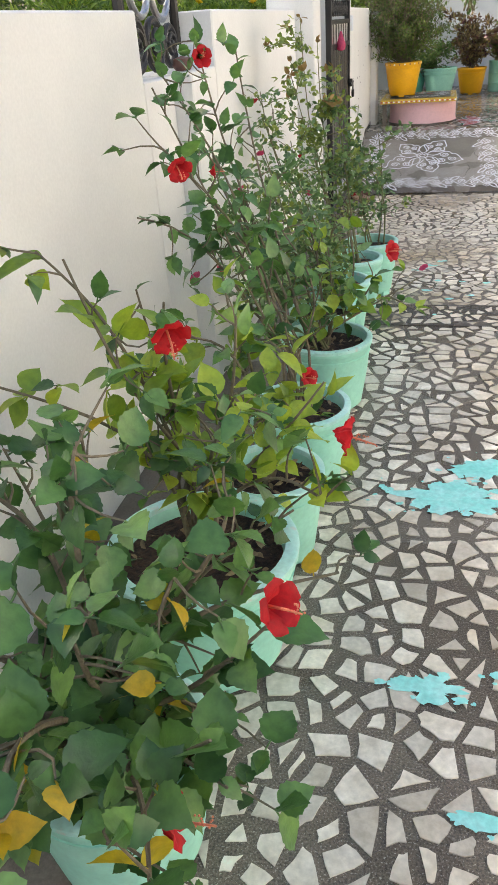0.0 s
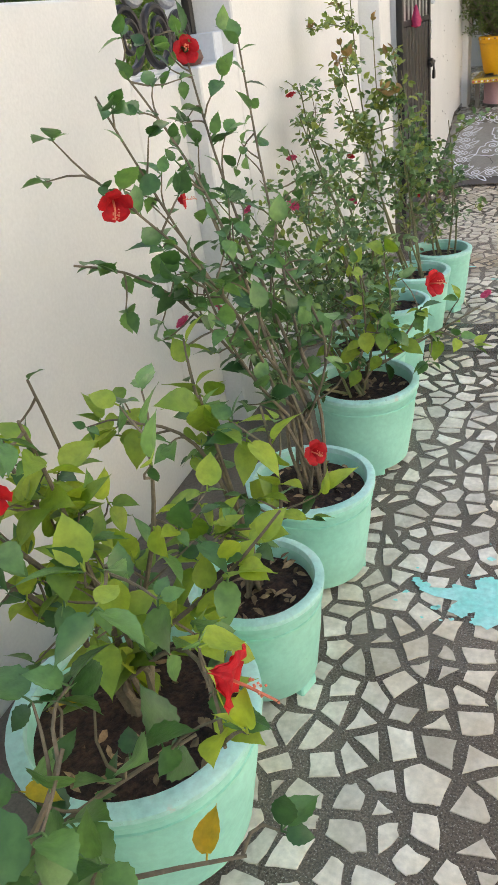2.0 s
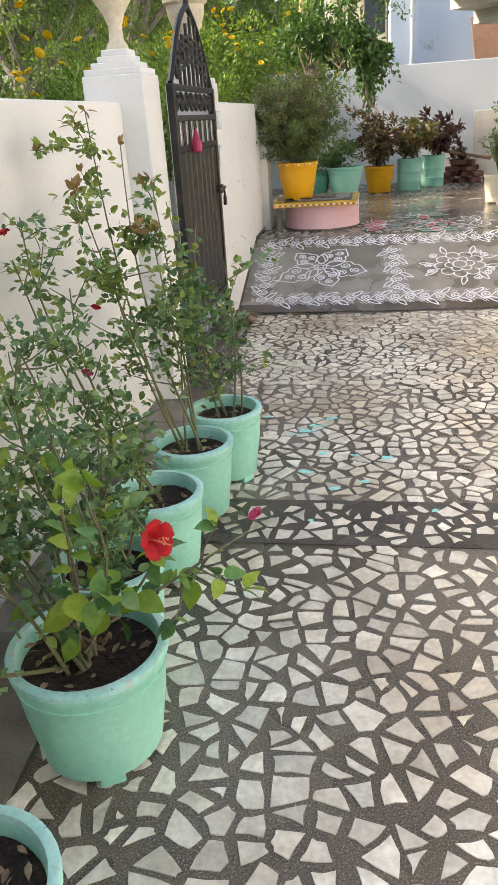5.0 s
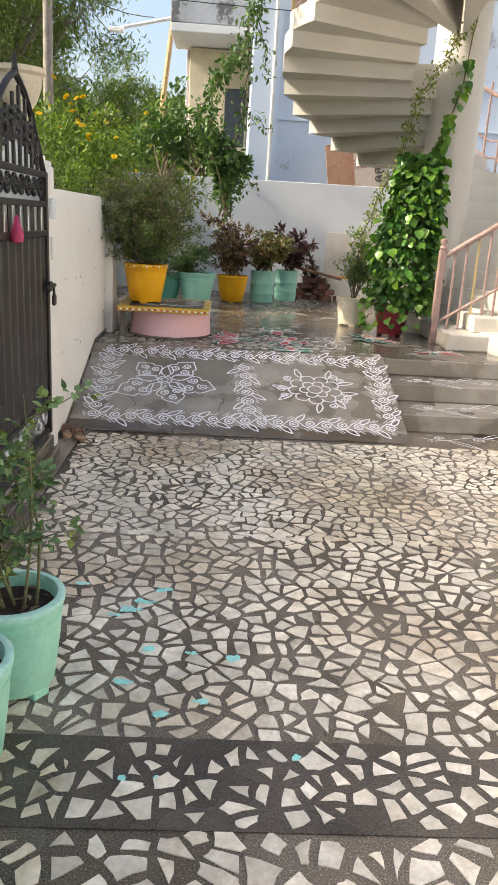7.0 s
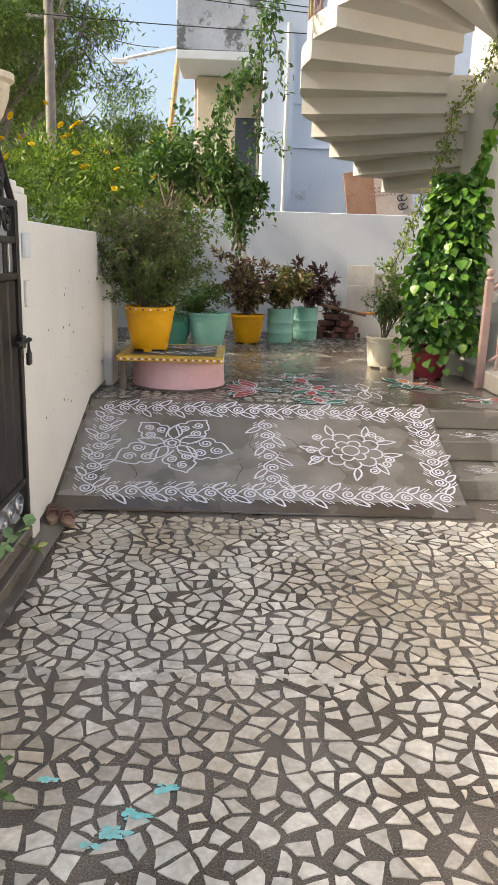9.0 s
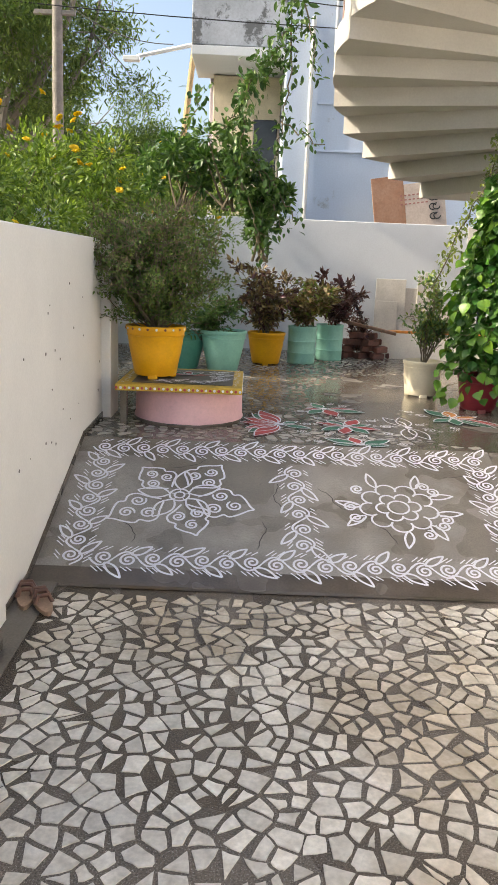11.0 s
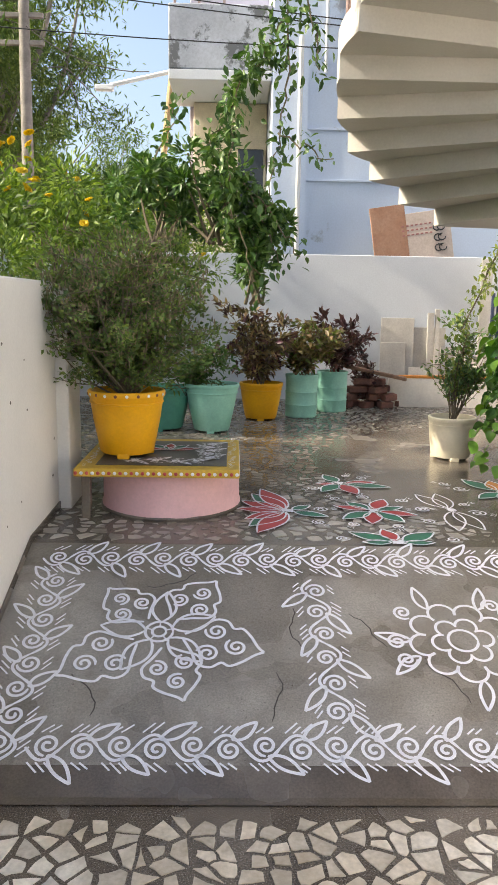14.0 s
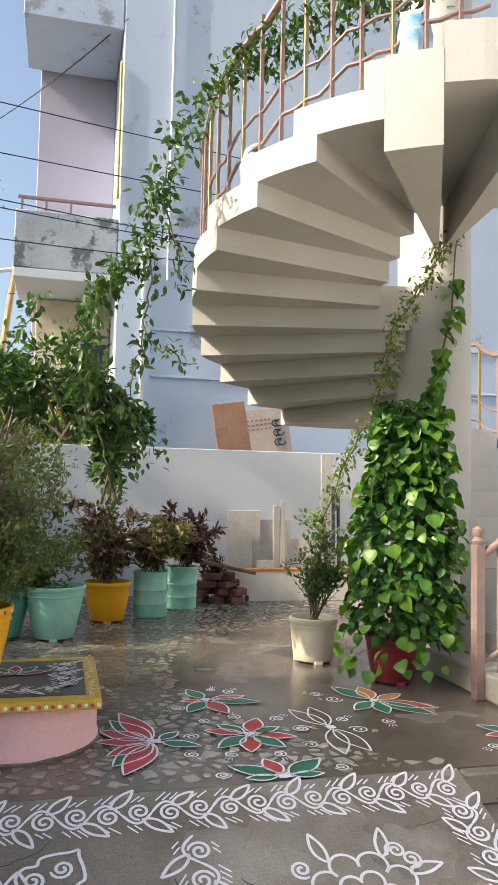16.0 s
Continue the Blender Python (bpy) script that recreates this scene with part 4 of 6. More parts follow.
def petals(g, n, L, W, cup, rng):
    for i in range(n):
        a = 2 * math.pi * i / n + rng.uniform(-0.1, 0.1)
        vs, fs, k = [], [], 7
        for j in range(k + 1):
            t = j / k
            w = W * (0.12 + 1.05 * math.sin(math.pi * min(1, (t * 0.86 + 0.04) ** 1.35)))
            for s in (-1, 0, 1):
                u, v, z = L * t, s * w, cup * L * math.sin(t * 1.8) + (0.10 * W if s == 0 else 0.25 * W * math.sin(j * 2.1 + s + i))
                vs.append((u * math.cos(a) - v * math.sin(a), u * math.sin(a) + v * math.cos(a), z))
        for j in range(k):
            for c in (0, 1):
                fs.append((j * 3 + c, j * 3 + c + 1, j * 3 + 4 + c, j * 3 + 3 + c))
        g.add(vs, fs)


def hibiscus_flower(parent, pos, d, rng, s=1.0):
    z = Vector(d).normalized()
    x = z.cross(Vector((0.2, 0.3, 1))).normalized()
    m = Matrix((x, z.cross(x), z)).transposed().to_4x4()
    g = Geo()
    petals(g, 5, 0.037, 0.0155, 0.75, rng)
    ob = part("flower", g, P_RED, parent, "red hibiscus flower", 2)
    ob.matrix_basis = Matrix.Translation(Vector(pos) * U) @ m @ Matrix.Diagonal((s, s, s, 1))
    st = Geo().tube([(0, 0, 0.005), (0.004, 0.002, 0.04), (0.012, 0.004, 0.075)], 0.0025, 0.0015, 5)
    for i in range(14):
        t = rng.uniform(0.5, 1.0)
        a = rng.uniform(0, 6.28)
        c = (0.012 * t * t + 0.006 * math.cos(a), 0.006 * math.sin(a), 0.078 * t)
        st.lathe([(0.0, -0.002), (0.002, 0.0), (0.0, 0.002)], 5, m=Matrix.Translation(c))
    part("stamen", st, P_STAMEN, ob, "orange stamen column")
    return ob


def bloom(parent, pos, rng, material, r=0.022, name="flower"):
    g = Geo()
    petals(g, 6, r, r * 0.55, 0.5, rng)
    petals(g, 5, r * 0.7, r * 0.5, 1.0, rng)
    ob = part(name, g, material, parent, smooth=2)
    ob.matrix_basis = Matrix.Translation(Vector(pos) * U) @ Euler((rng.uniform(-0.8, 0.8), rng.uniform(-0.8, 0.8), rng.uniform(0, 6))).to_matrix().to_4x4()
    return ob


def hibiscus(x, y, z, label, tips, seed, leaf_sets, per=12, trunk=0.010, fork=0.35, flowers=(), extra=1.0, lmin=0.7):
    """A shrub whose stems run from the soil to the given tips (relative), leafy along their outer part."""
    rng = np.random.default_rng(seed)
    p = thing("hibiscus_plant", x, y, z, 0, label, "hibiscus", "potted hibiscus")
    wood = Geo()
    for tip in tips:
        base = (rng.normal(0, 0.02), rng.normal(0, 0.02), 0)
        knee = (tip[0] * fork * 0.3 + rng.normal(0, 0.012), tip[1] * fork * 0.3 + rng.normal(0, 0.012), tip[2] * fork)
        line = curve_to(base, knee, 0.02, rng, 4) + curve_to(knee, tip, 0.035, rng, 8)[1:]
        wood.tube(line, trunk, 0.0025, 6)
        n = len(line)
        for k in range(int(per * extra * 2)):
            t = lmin * rng.random() ** 1.0
            i = min(n - 2, max(2, int(n - 1 - t * (n - 3))))
            q = line[i].lerp(line[i + 1], rng.random())
            d = (line[i + 1] - line[i]).normalized() * 0.45 + Vector(rng.normal(0, 0.75, 3).tolist()) + Vector((0, 0, 0.12))
            if rng.random() < 0.4:
                e = q + d.normalized() * rng.uniform(0.05, 0.13)
                wood.tube(curve_to(q, e, 0.008, rng, 3), 0.0028, 0.0016, 5)
                for kk in range(3):
                    dd = d.normalized() * 0.5 + Vector(rng.normal(0, 0.7, 3).tolist())
                    s = leaf_sets[int(rng.integers(len(leaf_sets)))]
                    put_leaf(s[int(rng.integers(len(s)))], p, e, dd, rng, rng.uniform(0.7, 1.1))
            else:
                s = leaf_sets[int(rng.integers(len(leaf_sets)))]
                put_leaf(s[int(rng.integers(len(s)))], p, q, d, rng, rng.uniform(0.75, 1.25))
    part("stem", wood, M_BARK, p, "grey-brown woody stems", True)
    for f, d, *size in flowers:
        rel = (f[0] - x, f[1] - y, f[2] - z)
        hibiscus_flower(p, rel, d, rng, size[0] if size else rng.uniform(0.9, 1.1))
    return p


H, HL = [LEAF_HIB], [LEAF_HIB, LEAF_LIME]
hibiscus(-0.56, 0.86, 0.27, "bushy hibiscus with dark green leaves and red flowers in a pot",
         [(0.12, -0.46, 0.42), (-0.10, -0.42, 0.46), (0.26, -0.40, 0.30), (0.05, -0.34, 0.30), (-0.2, -0.36, 0.36), (0.15, -0.30, 0.22), (0.20, 0.0, 0.16), (0.28, -0.16, 0.18), (0.0, -0.28, 0.18), (0.30, -0.25, 0.40), (0.34, 0.05, 0.36), (0.22, 0.18, 0.48), (-0.05, 0.2, 0.58), (-0.22, 0.05, 0.56), (0.1, -0.2, 0.52), (0.40, 0.22, 0.30), (0.30, 0.32, 0.36), (0.02, 0.06, 0.64), (-0.18, -0.15, 0.5), (0.2, -0.05, 0.5), (-0.25, 0.25, 0.5)], 3, [LEAF_BIG, LEAF_BIG, LEAF_HIB] * 6 + [LEAF_YEL], 11,
         flowers=[((-0.20, 0.70, 0.82), (0.6, -0.3, 0.3)), ((-0.33, 0.56, 0.56), (0.9, 0.2, 0.1))], lmin=0.95)
hibiscus(-0.55, 1.43, 0.29, "hibiscus with yellow-green and dark leaves and red flowers",
         [(-0.15, -0.15, 0.80), (-0.28, -0.02, 0.78), (0.02, -0.10, 0.70), (0.18, -0.2, 0.56), (0.36, -0.30, 0.40), (0.30, 0.10, 0.45), (-0.30, -0.28, 0.60), (0.12, 0.05, 0.62), (-0.12, 0.1, 0.66)], 4, [LEAF_LIME, LEAF_HIB, LEAF_LIME, LEAF_LONG], 9, trunk=0.007,
         flowers=[((-0.47, 1.17, 1.0), (0.4, -0.5, -0.3)), ((-0.17, 1.10, 0.85), (0.8, 0.1, -0.2))], lmin=0.8)
hibiscus(-0.465, 1.85, 0.26, "slender hibiscus with pale lime leaves in a mint pot",
         [(-0.02, -0.08, 0.55), (0.06, 0.02, 0.48), (-0.18, -0.12, 0.50), (-0.12, 0.08, 0.60), (0.10, -0.20, 0.34)], 5, [LEAF_LIME, LEAF_LONG, LEAF_HIB], 7, trunk=0.007, lmin=0.6)
hibiscus(-0.455, 2.27, 0.27, "tall hibiscus with long thin arching branches and red flowers",
         [(-0.25, -0.36, 0.92), (-0.34, -0.15, 1.05), (-0.42, 0.10, 1.10), (-0.28, 0.55, 1.12), (-0.36, 0.35, 1.15), (-0.2, -0.1, 0.70), (-0.05, 0.10, 0.60), (-0.35, -0.35, 0.75), (-0.30, 0.2, 0.80), (-0.12, 0.3, 0.7)], 6, H, 12, trunk=0.0055,
         flowers=[((-0.68, 1.92, 1.15), (0.5, -0.6, -0.3)), ((-0.80, 2.60, 1.37), (0.5, -0.6, 0.1)), ((-0.67, 2.17, 1.09), (0.9, 0.3, 0.0), 0.6), ((-0.413, 2.178, 0.45), (0.5, -0.4, 0.2))], lmin=0.75)
hibiscus(-0.45, 2.90, 0.27, "hibiscus with yellow-green shoots and a red flower",
         [(0.12, -0.12, 0.46), (0.20, 0.0, 0.30), (0.02, -0.05, 0.42), (-0.1, 0.06, 0.5), (0.36, 0.22, 0.22)], 7, [LEAF_LIME, LEAF_HIB], 7, trunk=0.006,
         flowers=[((-0.20, 2.71, 0.71), (0.6, -0.4, 0.2))], lmin=0.7)


def rose(x, y, z, label, tips, seed, n_leaf=420, leafL=0.034, young=0.2, blooms=(), gap=0.25, shoots=False):
    rng = np.random.default_rng(seed)
    p = thing("rose_bush", x, y, z, 0, label, "rose bush", "potted roses")
    wood, lg, yg = Geo(), Geo(), Geo()
    pos, dr, ypos, ydr = [], [], [], []
    lines = []
    for tip in tips:
        line = curve_to((rng.normal(0, 0.025), rng.normal(0, 0.025), 0), tip, 0.05, rng, 9)
        wood.tube(line, 0.0055, 0.002, 5)
        lines.append(line)
        for k in range(5):
            i = int(rng.integers(3, 9))
            e = line[i] + Vector((rng.normal(0, 0.09), rng.normal(0, 0.09), rng.uniform(0.02, 0.14)))
            s = curve_to(line[i], e, 0.015, rng, 5)
            wood.tube(s, 0.003, 0.0014, 4)
            lines.append(s)
    w = np.array([len(l) for l in lines], float)
    for k in range(n_leaf // 4):
        l = lines[int(rng.choice(len(lines), p=w / w.sum()))]
        t = gap + (1 - gap) * rng.random()
        i = min(len(l) - 2, int(t * (len(l) - 1)))
        q = l[i].lerp(l[i + 1], rng.random())
        d = Vector(rng.normal(0, 1, 3).tolist()).normalized()
        d.z = d.z * 0.4 + 0.1
        top = rng.random() < young * (0.3 + 1.4 * max(0, (q.z - 0.3)))
        for u in (0.4, 0.7, 1.0, 1.0):
            (ypos if top else pos).append(q + d * 0.06 * u)
            dd = d + Vector(rng.normal(0, 0.6, 3).tolist())
            (ydr if top else dr).append(dd)
    leaf_cloud(lg, np.array([tuple(q) for q in pos]), np.array([tuple(q) for q in dr]), leafL, 0.72, rng, "oval")
    part("stem", wood, M_TWIG, p, "thin thorny stems", True)
    part("leaves", lg, L_ROSE, p)["kind"] = "stuff"
    if ypos:
        leaf_cloud(yg, np.array([tuple(q) for q in ypos]), np.array([tuple(q) for q in ydr]), leafL, 0.72, rng, "oval")
        part("young_leaves", yg, L_ROSEYOUNG, p, "yellow-green young leaves")["kind"] = "stuff"
    if shoots:
        tg, tp = Geo(), [l[-1] for l in lines if l[-1].z > 0.8]
        leaf_cloud(tg, np.repeat(np.array([tuple(q) for q in tp]), 4, axis=0), rng.normal(0, 0.6, (len(tp) * 4, 3)) + np.array((0, 0, 0.5)), leafL * 1.2, 0.6, rng, "oval")
        part("new_leaves", tg, P_ORANGE, p, "reddish new leaves at the tips")["kind"] = "stuff"
    for b in blooms:
        bloom(p, (b[0] - x, b[1] - y, b[2] - z), rng, b[3], b[4])
    return p


rose(-0.45, 2.86, 0.27, "leafy rose bush with small pink buds against the wall", [(-0.25, 0.05, 0.62), (-0.4, -0.1, 0.7), (-0.1, 0.2, 0.55), (-0.3, 0.35, 0.75), (-0.45, 0.25, 0.6), (-0.15, -0.3, 0.45), (-0.3, -0.45, 0.55)], 21, 2000, 0.030, 0.3,
     [(-0.67, 2.96, 0.88, P_PINK, 0.024), (-0.72, 2.72, 0.93, P_PINK, 0.018), (-0.76, 2.50, 0.70, P_PINK, 0.022), (-0.80, 2.35, 0.72, P_PINK, 0.022), (-0.07, 3.14, 0.52, P_PINK, 0.02)])
rose(-0.515, 3.25, 0.27, "rose bush with fine green leaves", [(-0.2, 0.1, 0.62), (-0.3, -0.1, 0.52), (0.05, -0.05, 0.40), (-0.32, 0.25, 0.7), (0.1, 0.1, 0.3), (-0.1, 0.0, 0.5)], 22, 1300, 0.029, 0.25,
     [(-0.80, 3.40, 0.95, P_PINK, 0.02)])
rose(-0.495, 3.67, 0.27, "open rose bush with a small red bloom", [(-0.35, 0.0, 0.8), (-0.25, 0.15, 0.68), (-0.1, -0.05, 0.45), (-0.4, 0.2, 0.9), (-0.2, -0.2, 0.5)], 23, 1000, 0.031, 0.3,
     [(-0.90, 3.76, 1.13, P_RED, 0.022), (-0.62, 3.55, 0.75, P_PINK, 0.018)])
rose(-0.465, 4.08, 0.27, "tall rose bush with yellow-green tips", [(-0.22, 0.25, 1.08), (-0.15, 0.35, 0.95), (-0.28, 0.1, 1.2), (-0.1, 0.1, 0.8), (-0.05, 0.28, 0.62), (-0.32, 0.02, 0.95), (-0.2, -0.1, 0.7)], 24, 1700, 0.034, 0.65,
     [(-0.72, 3.95, 0.85, P_RED, 0.018)], shoots=True)
rose(-0.405, 4.43, 0.27, "rose bush with dark leaves and a dry brown top", [(-0.10, 0.2, 0.75), (0.02, 0.12, 0.62), (-0.2, 0.05, 0.55), (0.08, -0.02, 0.30), (-0.22, 0.22, 0.85)], 25, 900, 0.034, 0.3,
     [(-0.52, 4.5, 0.55, P_RED, 0.016)])


# ---- tulsi platform ----
DX, DY, DR = -0.28, 9.16, 0.355
p = thing("tulsi_platform", 0, 0, 0, 0, "pink washed round masonry drum under a painted dark square slab", "platform")
part("drum", Geo().lathe([(DR + 0.006, Z2), (DR + 0.006, Z2 + 0.03), (DR, Z2 + 0.04), (DR - 0.004, Z2 + 0.225)], 48, DX, DY), M_PINK, p, "pink lime-washed drum with a dirty foot", True)
part("foot_ring", Geo().lathe([(DR + 0.012, Z2), (DR + 0.014, Z2 + 0.012), (DR + 0.007, Z2 + 0.02)], 48, DX, DY, wob=0.02, cap=False), M_WETEDGE, p, "dark wet grime at the foot", True)
slab = part("slab", Geo().box(-0.71, 0.072, 8.76, 9.56, Z2 + 0.228, Z2 + 0.268, 0.004), M_OCHRE, p, "square slab with ochre painted edge and border")
part("panel", Geo().box(-0.62, 0.01, 8.84, 9.48, Z2 + 0.269, Z2 + 0.2715, 0.0005), M_SLAB, slab, "dark painted centre")
for sgn in range(30):
    xx = -0.70 + 0.76 * sgn / 29
    part("dot", Geo().lathe([(0.009, 0.0), (0.006, 0.002), (0.0, 0.0025)], 8, m=Matrix.Translation((xx, 8.7598, Z2 + 0.246)) @ Matrix.Rotation(math.pi / 2, 4, "X")), M_CHALK if sgn % 2 else M_RPINK, slab)
for yy in np.linspace(8.78, 9.54, 24):
    part("dot", Geo().lathe([(0.009, 0.0), (0.006, 0.002), (0.0, 0.0025)], 8, m=Matrix.Translation((0.0722, float(yy), Z2 + 0.246)) @ Matrix.Rotation(math.pi / 2, 4, "Y")), M_CHALK, slab)


def slab_at(x, y):
    return (x, y, Z2 + 0.2755)


def slab_at2(x, y):
    return (x, y, Z2 + 0.2785)


for i in range(5):
    g = Geo()
    s1, s2 = petal2(-0.30, 9.20, math.pi * (0.1 + 0.2 * i), 0.17, 0.03)
    fill2(g, s1 + s2[::-1][1:-1], lambda x, y, i=i: (x, y, Z2 + 0.275 + 0.0004 * i))
    part("painted_petal", g, (M_RPINK, M_RGREEN)[i % 2], slab)
g = Geo()
for i in range(5):
    for side in petal2(-0.30, 9.20, math.pi * (0.1 + 0.2 * i), 0.17, 0.03):
        ribbon(g, side, 0.008, slab_at2)
border(g, -0.08, 8.95, -0.08, 9.4, slab_at2, 0.2, 0.04)
border(g, -0.5, 8.92, -0.1, 8.92, slab_at2, 0.2, 0.035)
for i in range(60):
    yy = 8.79 + 0.74 * (i % 30) / 29
    xx = 0.035 if i < 30 else -0.66
    ribbon(g, spiral2(xx + rr.uniform(-0.015, 0.015), yy, 0.012, 1.0, rr.uniform(0, 6), n=8), 0.004, slab_at2)
part("painted_scroll", g, M_CHALK, slab)["kind"] = "stuff"
part("prop", Geo().box(-0.69, -0.65, 8.84, 8.90, Z2, Z2 + 0.227, 0.003), M_CEMENT, p, "dark stone prop")
flower_pot(-0.50, 9.08, Z2 + 0.274, 0.194, 0.335, M_YELLOW, "bright yellow painted pot with white and red dots on the rim", litter=0, dots=True, taper=0.70)


def bush(name, x, y, z, label, category, rx, ry, h, n, leafL, width, material, seed, stems=14, material2=None, share2=0.3, top2=True, low=0.12, shape="thin", group=""):
    """An uneven shrub: stems fanning out, leaves gathered in clumps round twig ends."""
    rng = np.random.default_rng(seed)
    p = thing(name, x, y, z, 0, label, category, group)
    wood, a, b = Geo(), Geo(), Geo()
    ends = []
    for k in range(stems):
        an, q = rng.uniform(0, 6.28), math.sqrt(rng.random())
        e = Vector((rx * q * math.cos(an), ry * q * math.sin(an), h * rng.uniform(0.45, 1.0) * (1 - 0.35 * q)))
        line = curve_to((rng.normal(0, 0.02), rng.normal(0, 0.02), 0), e, 0.04 * h, rng, 7)
        wood.tube(line, 0.006 * max(0.6, h), 0.002, 5)
        for j in range(9):
            i = int(rng.integers(2, 8))
            t = line[i] + Vector((rng.normal(0, rx * 0.28), rng.normal(0, ry * 0.28), rng.uniform(-0.04, 0.16) * h))
            if t.z < low * h:
                t.z = low * h + abs(rng.normal(0, 0.05))
            wood.tube(curve_to(line[i], t, 0.01, rng, 3), 0.003, 0.0012, 4)
            ends.append((line[i], t))
    m = len(ends)
    pick = rng.integers(0, m, n)
    A = np.array([tuple(e[0]) for e in ends])[pick]
    B = np.array([tuple(e[1]) for e in ends])[pick]
    t = rng.uniform(0.25, 1.1, n)[:, None]
    P = A + (B - A) * t + rng.normal(0, 0.022 * max(0.8, h), (n, 3))
    D = (B - A) / (np.linalg.norm(B - A, axis=1)[:, None] + 1e-6) + rng.normal(0, 0.6, (n, 3))
    two = (rng.random(n) < share2 * (2 * P[:, 2] / h if top2 else 1)) if material2 else np.zeros(n, bool)
    leaf_cloud(a, P[~two], D[~two], leafL, width, rng, shape)
    part("stem", wood, M_BARK, p, smooth=True)
    part("leaves", a, material, p)["kind"] = "stuff"
    if material2:
        D2 = D[two] * 0.4 + np.array((0, 0, 0.9))
        leaf_cloud(b, P[two], D2 if top2 else D[two], leafL * (1.3 if top2 else 1), width * (0.35 if top2 else 1), rng, shape)
        part("seed_spike" if top2 else "mixed_leaves", b, material2, p)["kind"] = "stuff"
    return p


bush("tulsi_bush", -0.49, 9.08, Z2 + 0.56, "large dense tulsi bush with brownish seed spikes", "tulsi", 0.45, 0.41, 0.88, 24000, 0.027, 0.66, L_TULSI, 31, 46, L_TULSISEED, 0.30, shape="oval")

# pots behind the platform
flower_pot(-0.56, 11.50, Z2, 0.25, 0.36, M_TEAL, "wide teal painted pot behind the platform", taper=0.7, litter=0)
flower_pot(-0.14, 11.42, Z2, 0.225, 0.40, M_MINT, "wide mint green tub behind the platform", taper=0.65, litter=0)
bush("leafy_plant", -0.36, 11.40, Z2 + 0.3, "green leafy plant in the teal pot", "plant", 0.36, 0.3, 0.55, 1500, 0.06, 0.4, L_VINE, 32, 10, shape="oval")
flower_pot(0.29, 12.12, Z2, 0.20, 0.34, M_YELLOW, "yellow painted pot with a croton", taper=0.72, litter=0)
for x, y in ((0.68, 12.34), (1.02, 12.74)):
    p = thing("drum_pot", x, y, Z2, 0, "straight mint green drum pot with ridged bands", "flower pot", "mint drum pots")
    part("body", Geo().lathe([(0.14, 0), (0.15, 0.012), (0.15, 0.11), (0.156, 0.12), (0.15, 0.13), (0.15, 0.23), (0.156, 0.24), (0.15, 0.25), (0.15, 0.37), (0.156, 0.38), (0.156, 0.40), (0.146, 0.402), (0.142, 0.36)], 32, cap=False), M_MINT, p, smooth=True)
    part("soil", Geo().lathe([(0.1415, 0.365), (0.08, 0.37), (0.0, 0.375)], 20), M_SOIL, p)
bush("croton_plant", 0.29, 12.12, Z2 + 0.3, "bushy croton with yellow and reddish brown leaves", "croton", 0.36, 0.30, 0.86, 2500, 0.075, 0.42, L_CROTON, 33, 12, L_CROTONDARK, 0.35, False, shape="oval", group="crotons")
bush("croton_plant", 0.68, 12.34, Z2 + 0.37, "variegated croton with yellow-cream leaves", "croton", 0.31, 0.26, 0.66, 2000, 0.08, 0.42, L_CROTON, 34, 9, L_ROSEYOUNG, 0.25, False, shape="oval", group="crotons")
bush("croton_plant", 1.02, 12.74, Z2 + 0.37, "dark purple-leaved croton in a drum pot", "croton", 0.26, 0.24, 0.66, 1500, 0.08, 0.42, L_CROTONDARK, 35, 9, shape="oval", group="crotons")
bush("croton_plant", 1.36, 13.15, Z2, "low dark red-leaved plant beside the bricks", "croton", 0.24, 0.2, 0.70, 600, 0.07, 0.42, L_CROTONDARK, 36, 8, shape="oval", group="crotons")

# bricks, plank and slabs at the rear wall
rng = random.Random(8)
for lay, count in enumerate((6, 5, 4, 3)):
    for i in range(count):
        w = rng.choice((0.05, 0.075, 0.10))
        b = link_mesh("brick", Geo().box(-w, w, -0.05, 0.05, 0, 0.068, 0.009), M_BRICK)
        b.matrix_basis = at(1.47 + (i - (count - 1) / 2) * 0.10 + rng.uniform(-0.02, 0.02), 13.0 + 0.13 * (i % 2), Z2 + 0.0785 * lay, rng.uniform(-6, 6) * (lay > 0), rng.uniform(-6, 6) * (lay > 0), rng.uniform(-50, 50))
        tagged(b, "broken red brick in a loose heap", "brick", "brick heap")
b = link_mesh("plank", Geo().box(-0.32, 0.32, -0.06, 0.06, 0, 0.035, 0.006), M_WOOD)
b.matrix_basis = at(1.50, 13.0, Z2 + 0.35, 0, 11, -8)
tagged(b, "weathered reddish plank resting on the bricks", "plank")
b = link_mesh("hose", Geo().tube([(0.95 + 0.5 * t / 12, 13.25, Z2 + 0.45 + 0.32 * math.sin(math.pi * t / 12)) for t in range(13)], 0.018, n=8), M_RUBBER, smooth=True)
tagged(b, "black hose arching over the brick stack", "hose")
p = thing("marble_slab", 0, 0, 0, 0, "white marble slab standing on edge with an orange top stripe", "stone slab")
part("slab_face", Geo().box(1.66, 2.95, 13.08, 13.13, Z2, Z2 + 0.305, 0.004), M_MARBLE, p)
part("orange_stripe", Geo().box(1.66, 2.95, 13.075, 13.135, Z2 + 0.306, Z2 + 0.335, 0.003), M_RORANGE, p, "orange painted top edge")
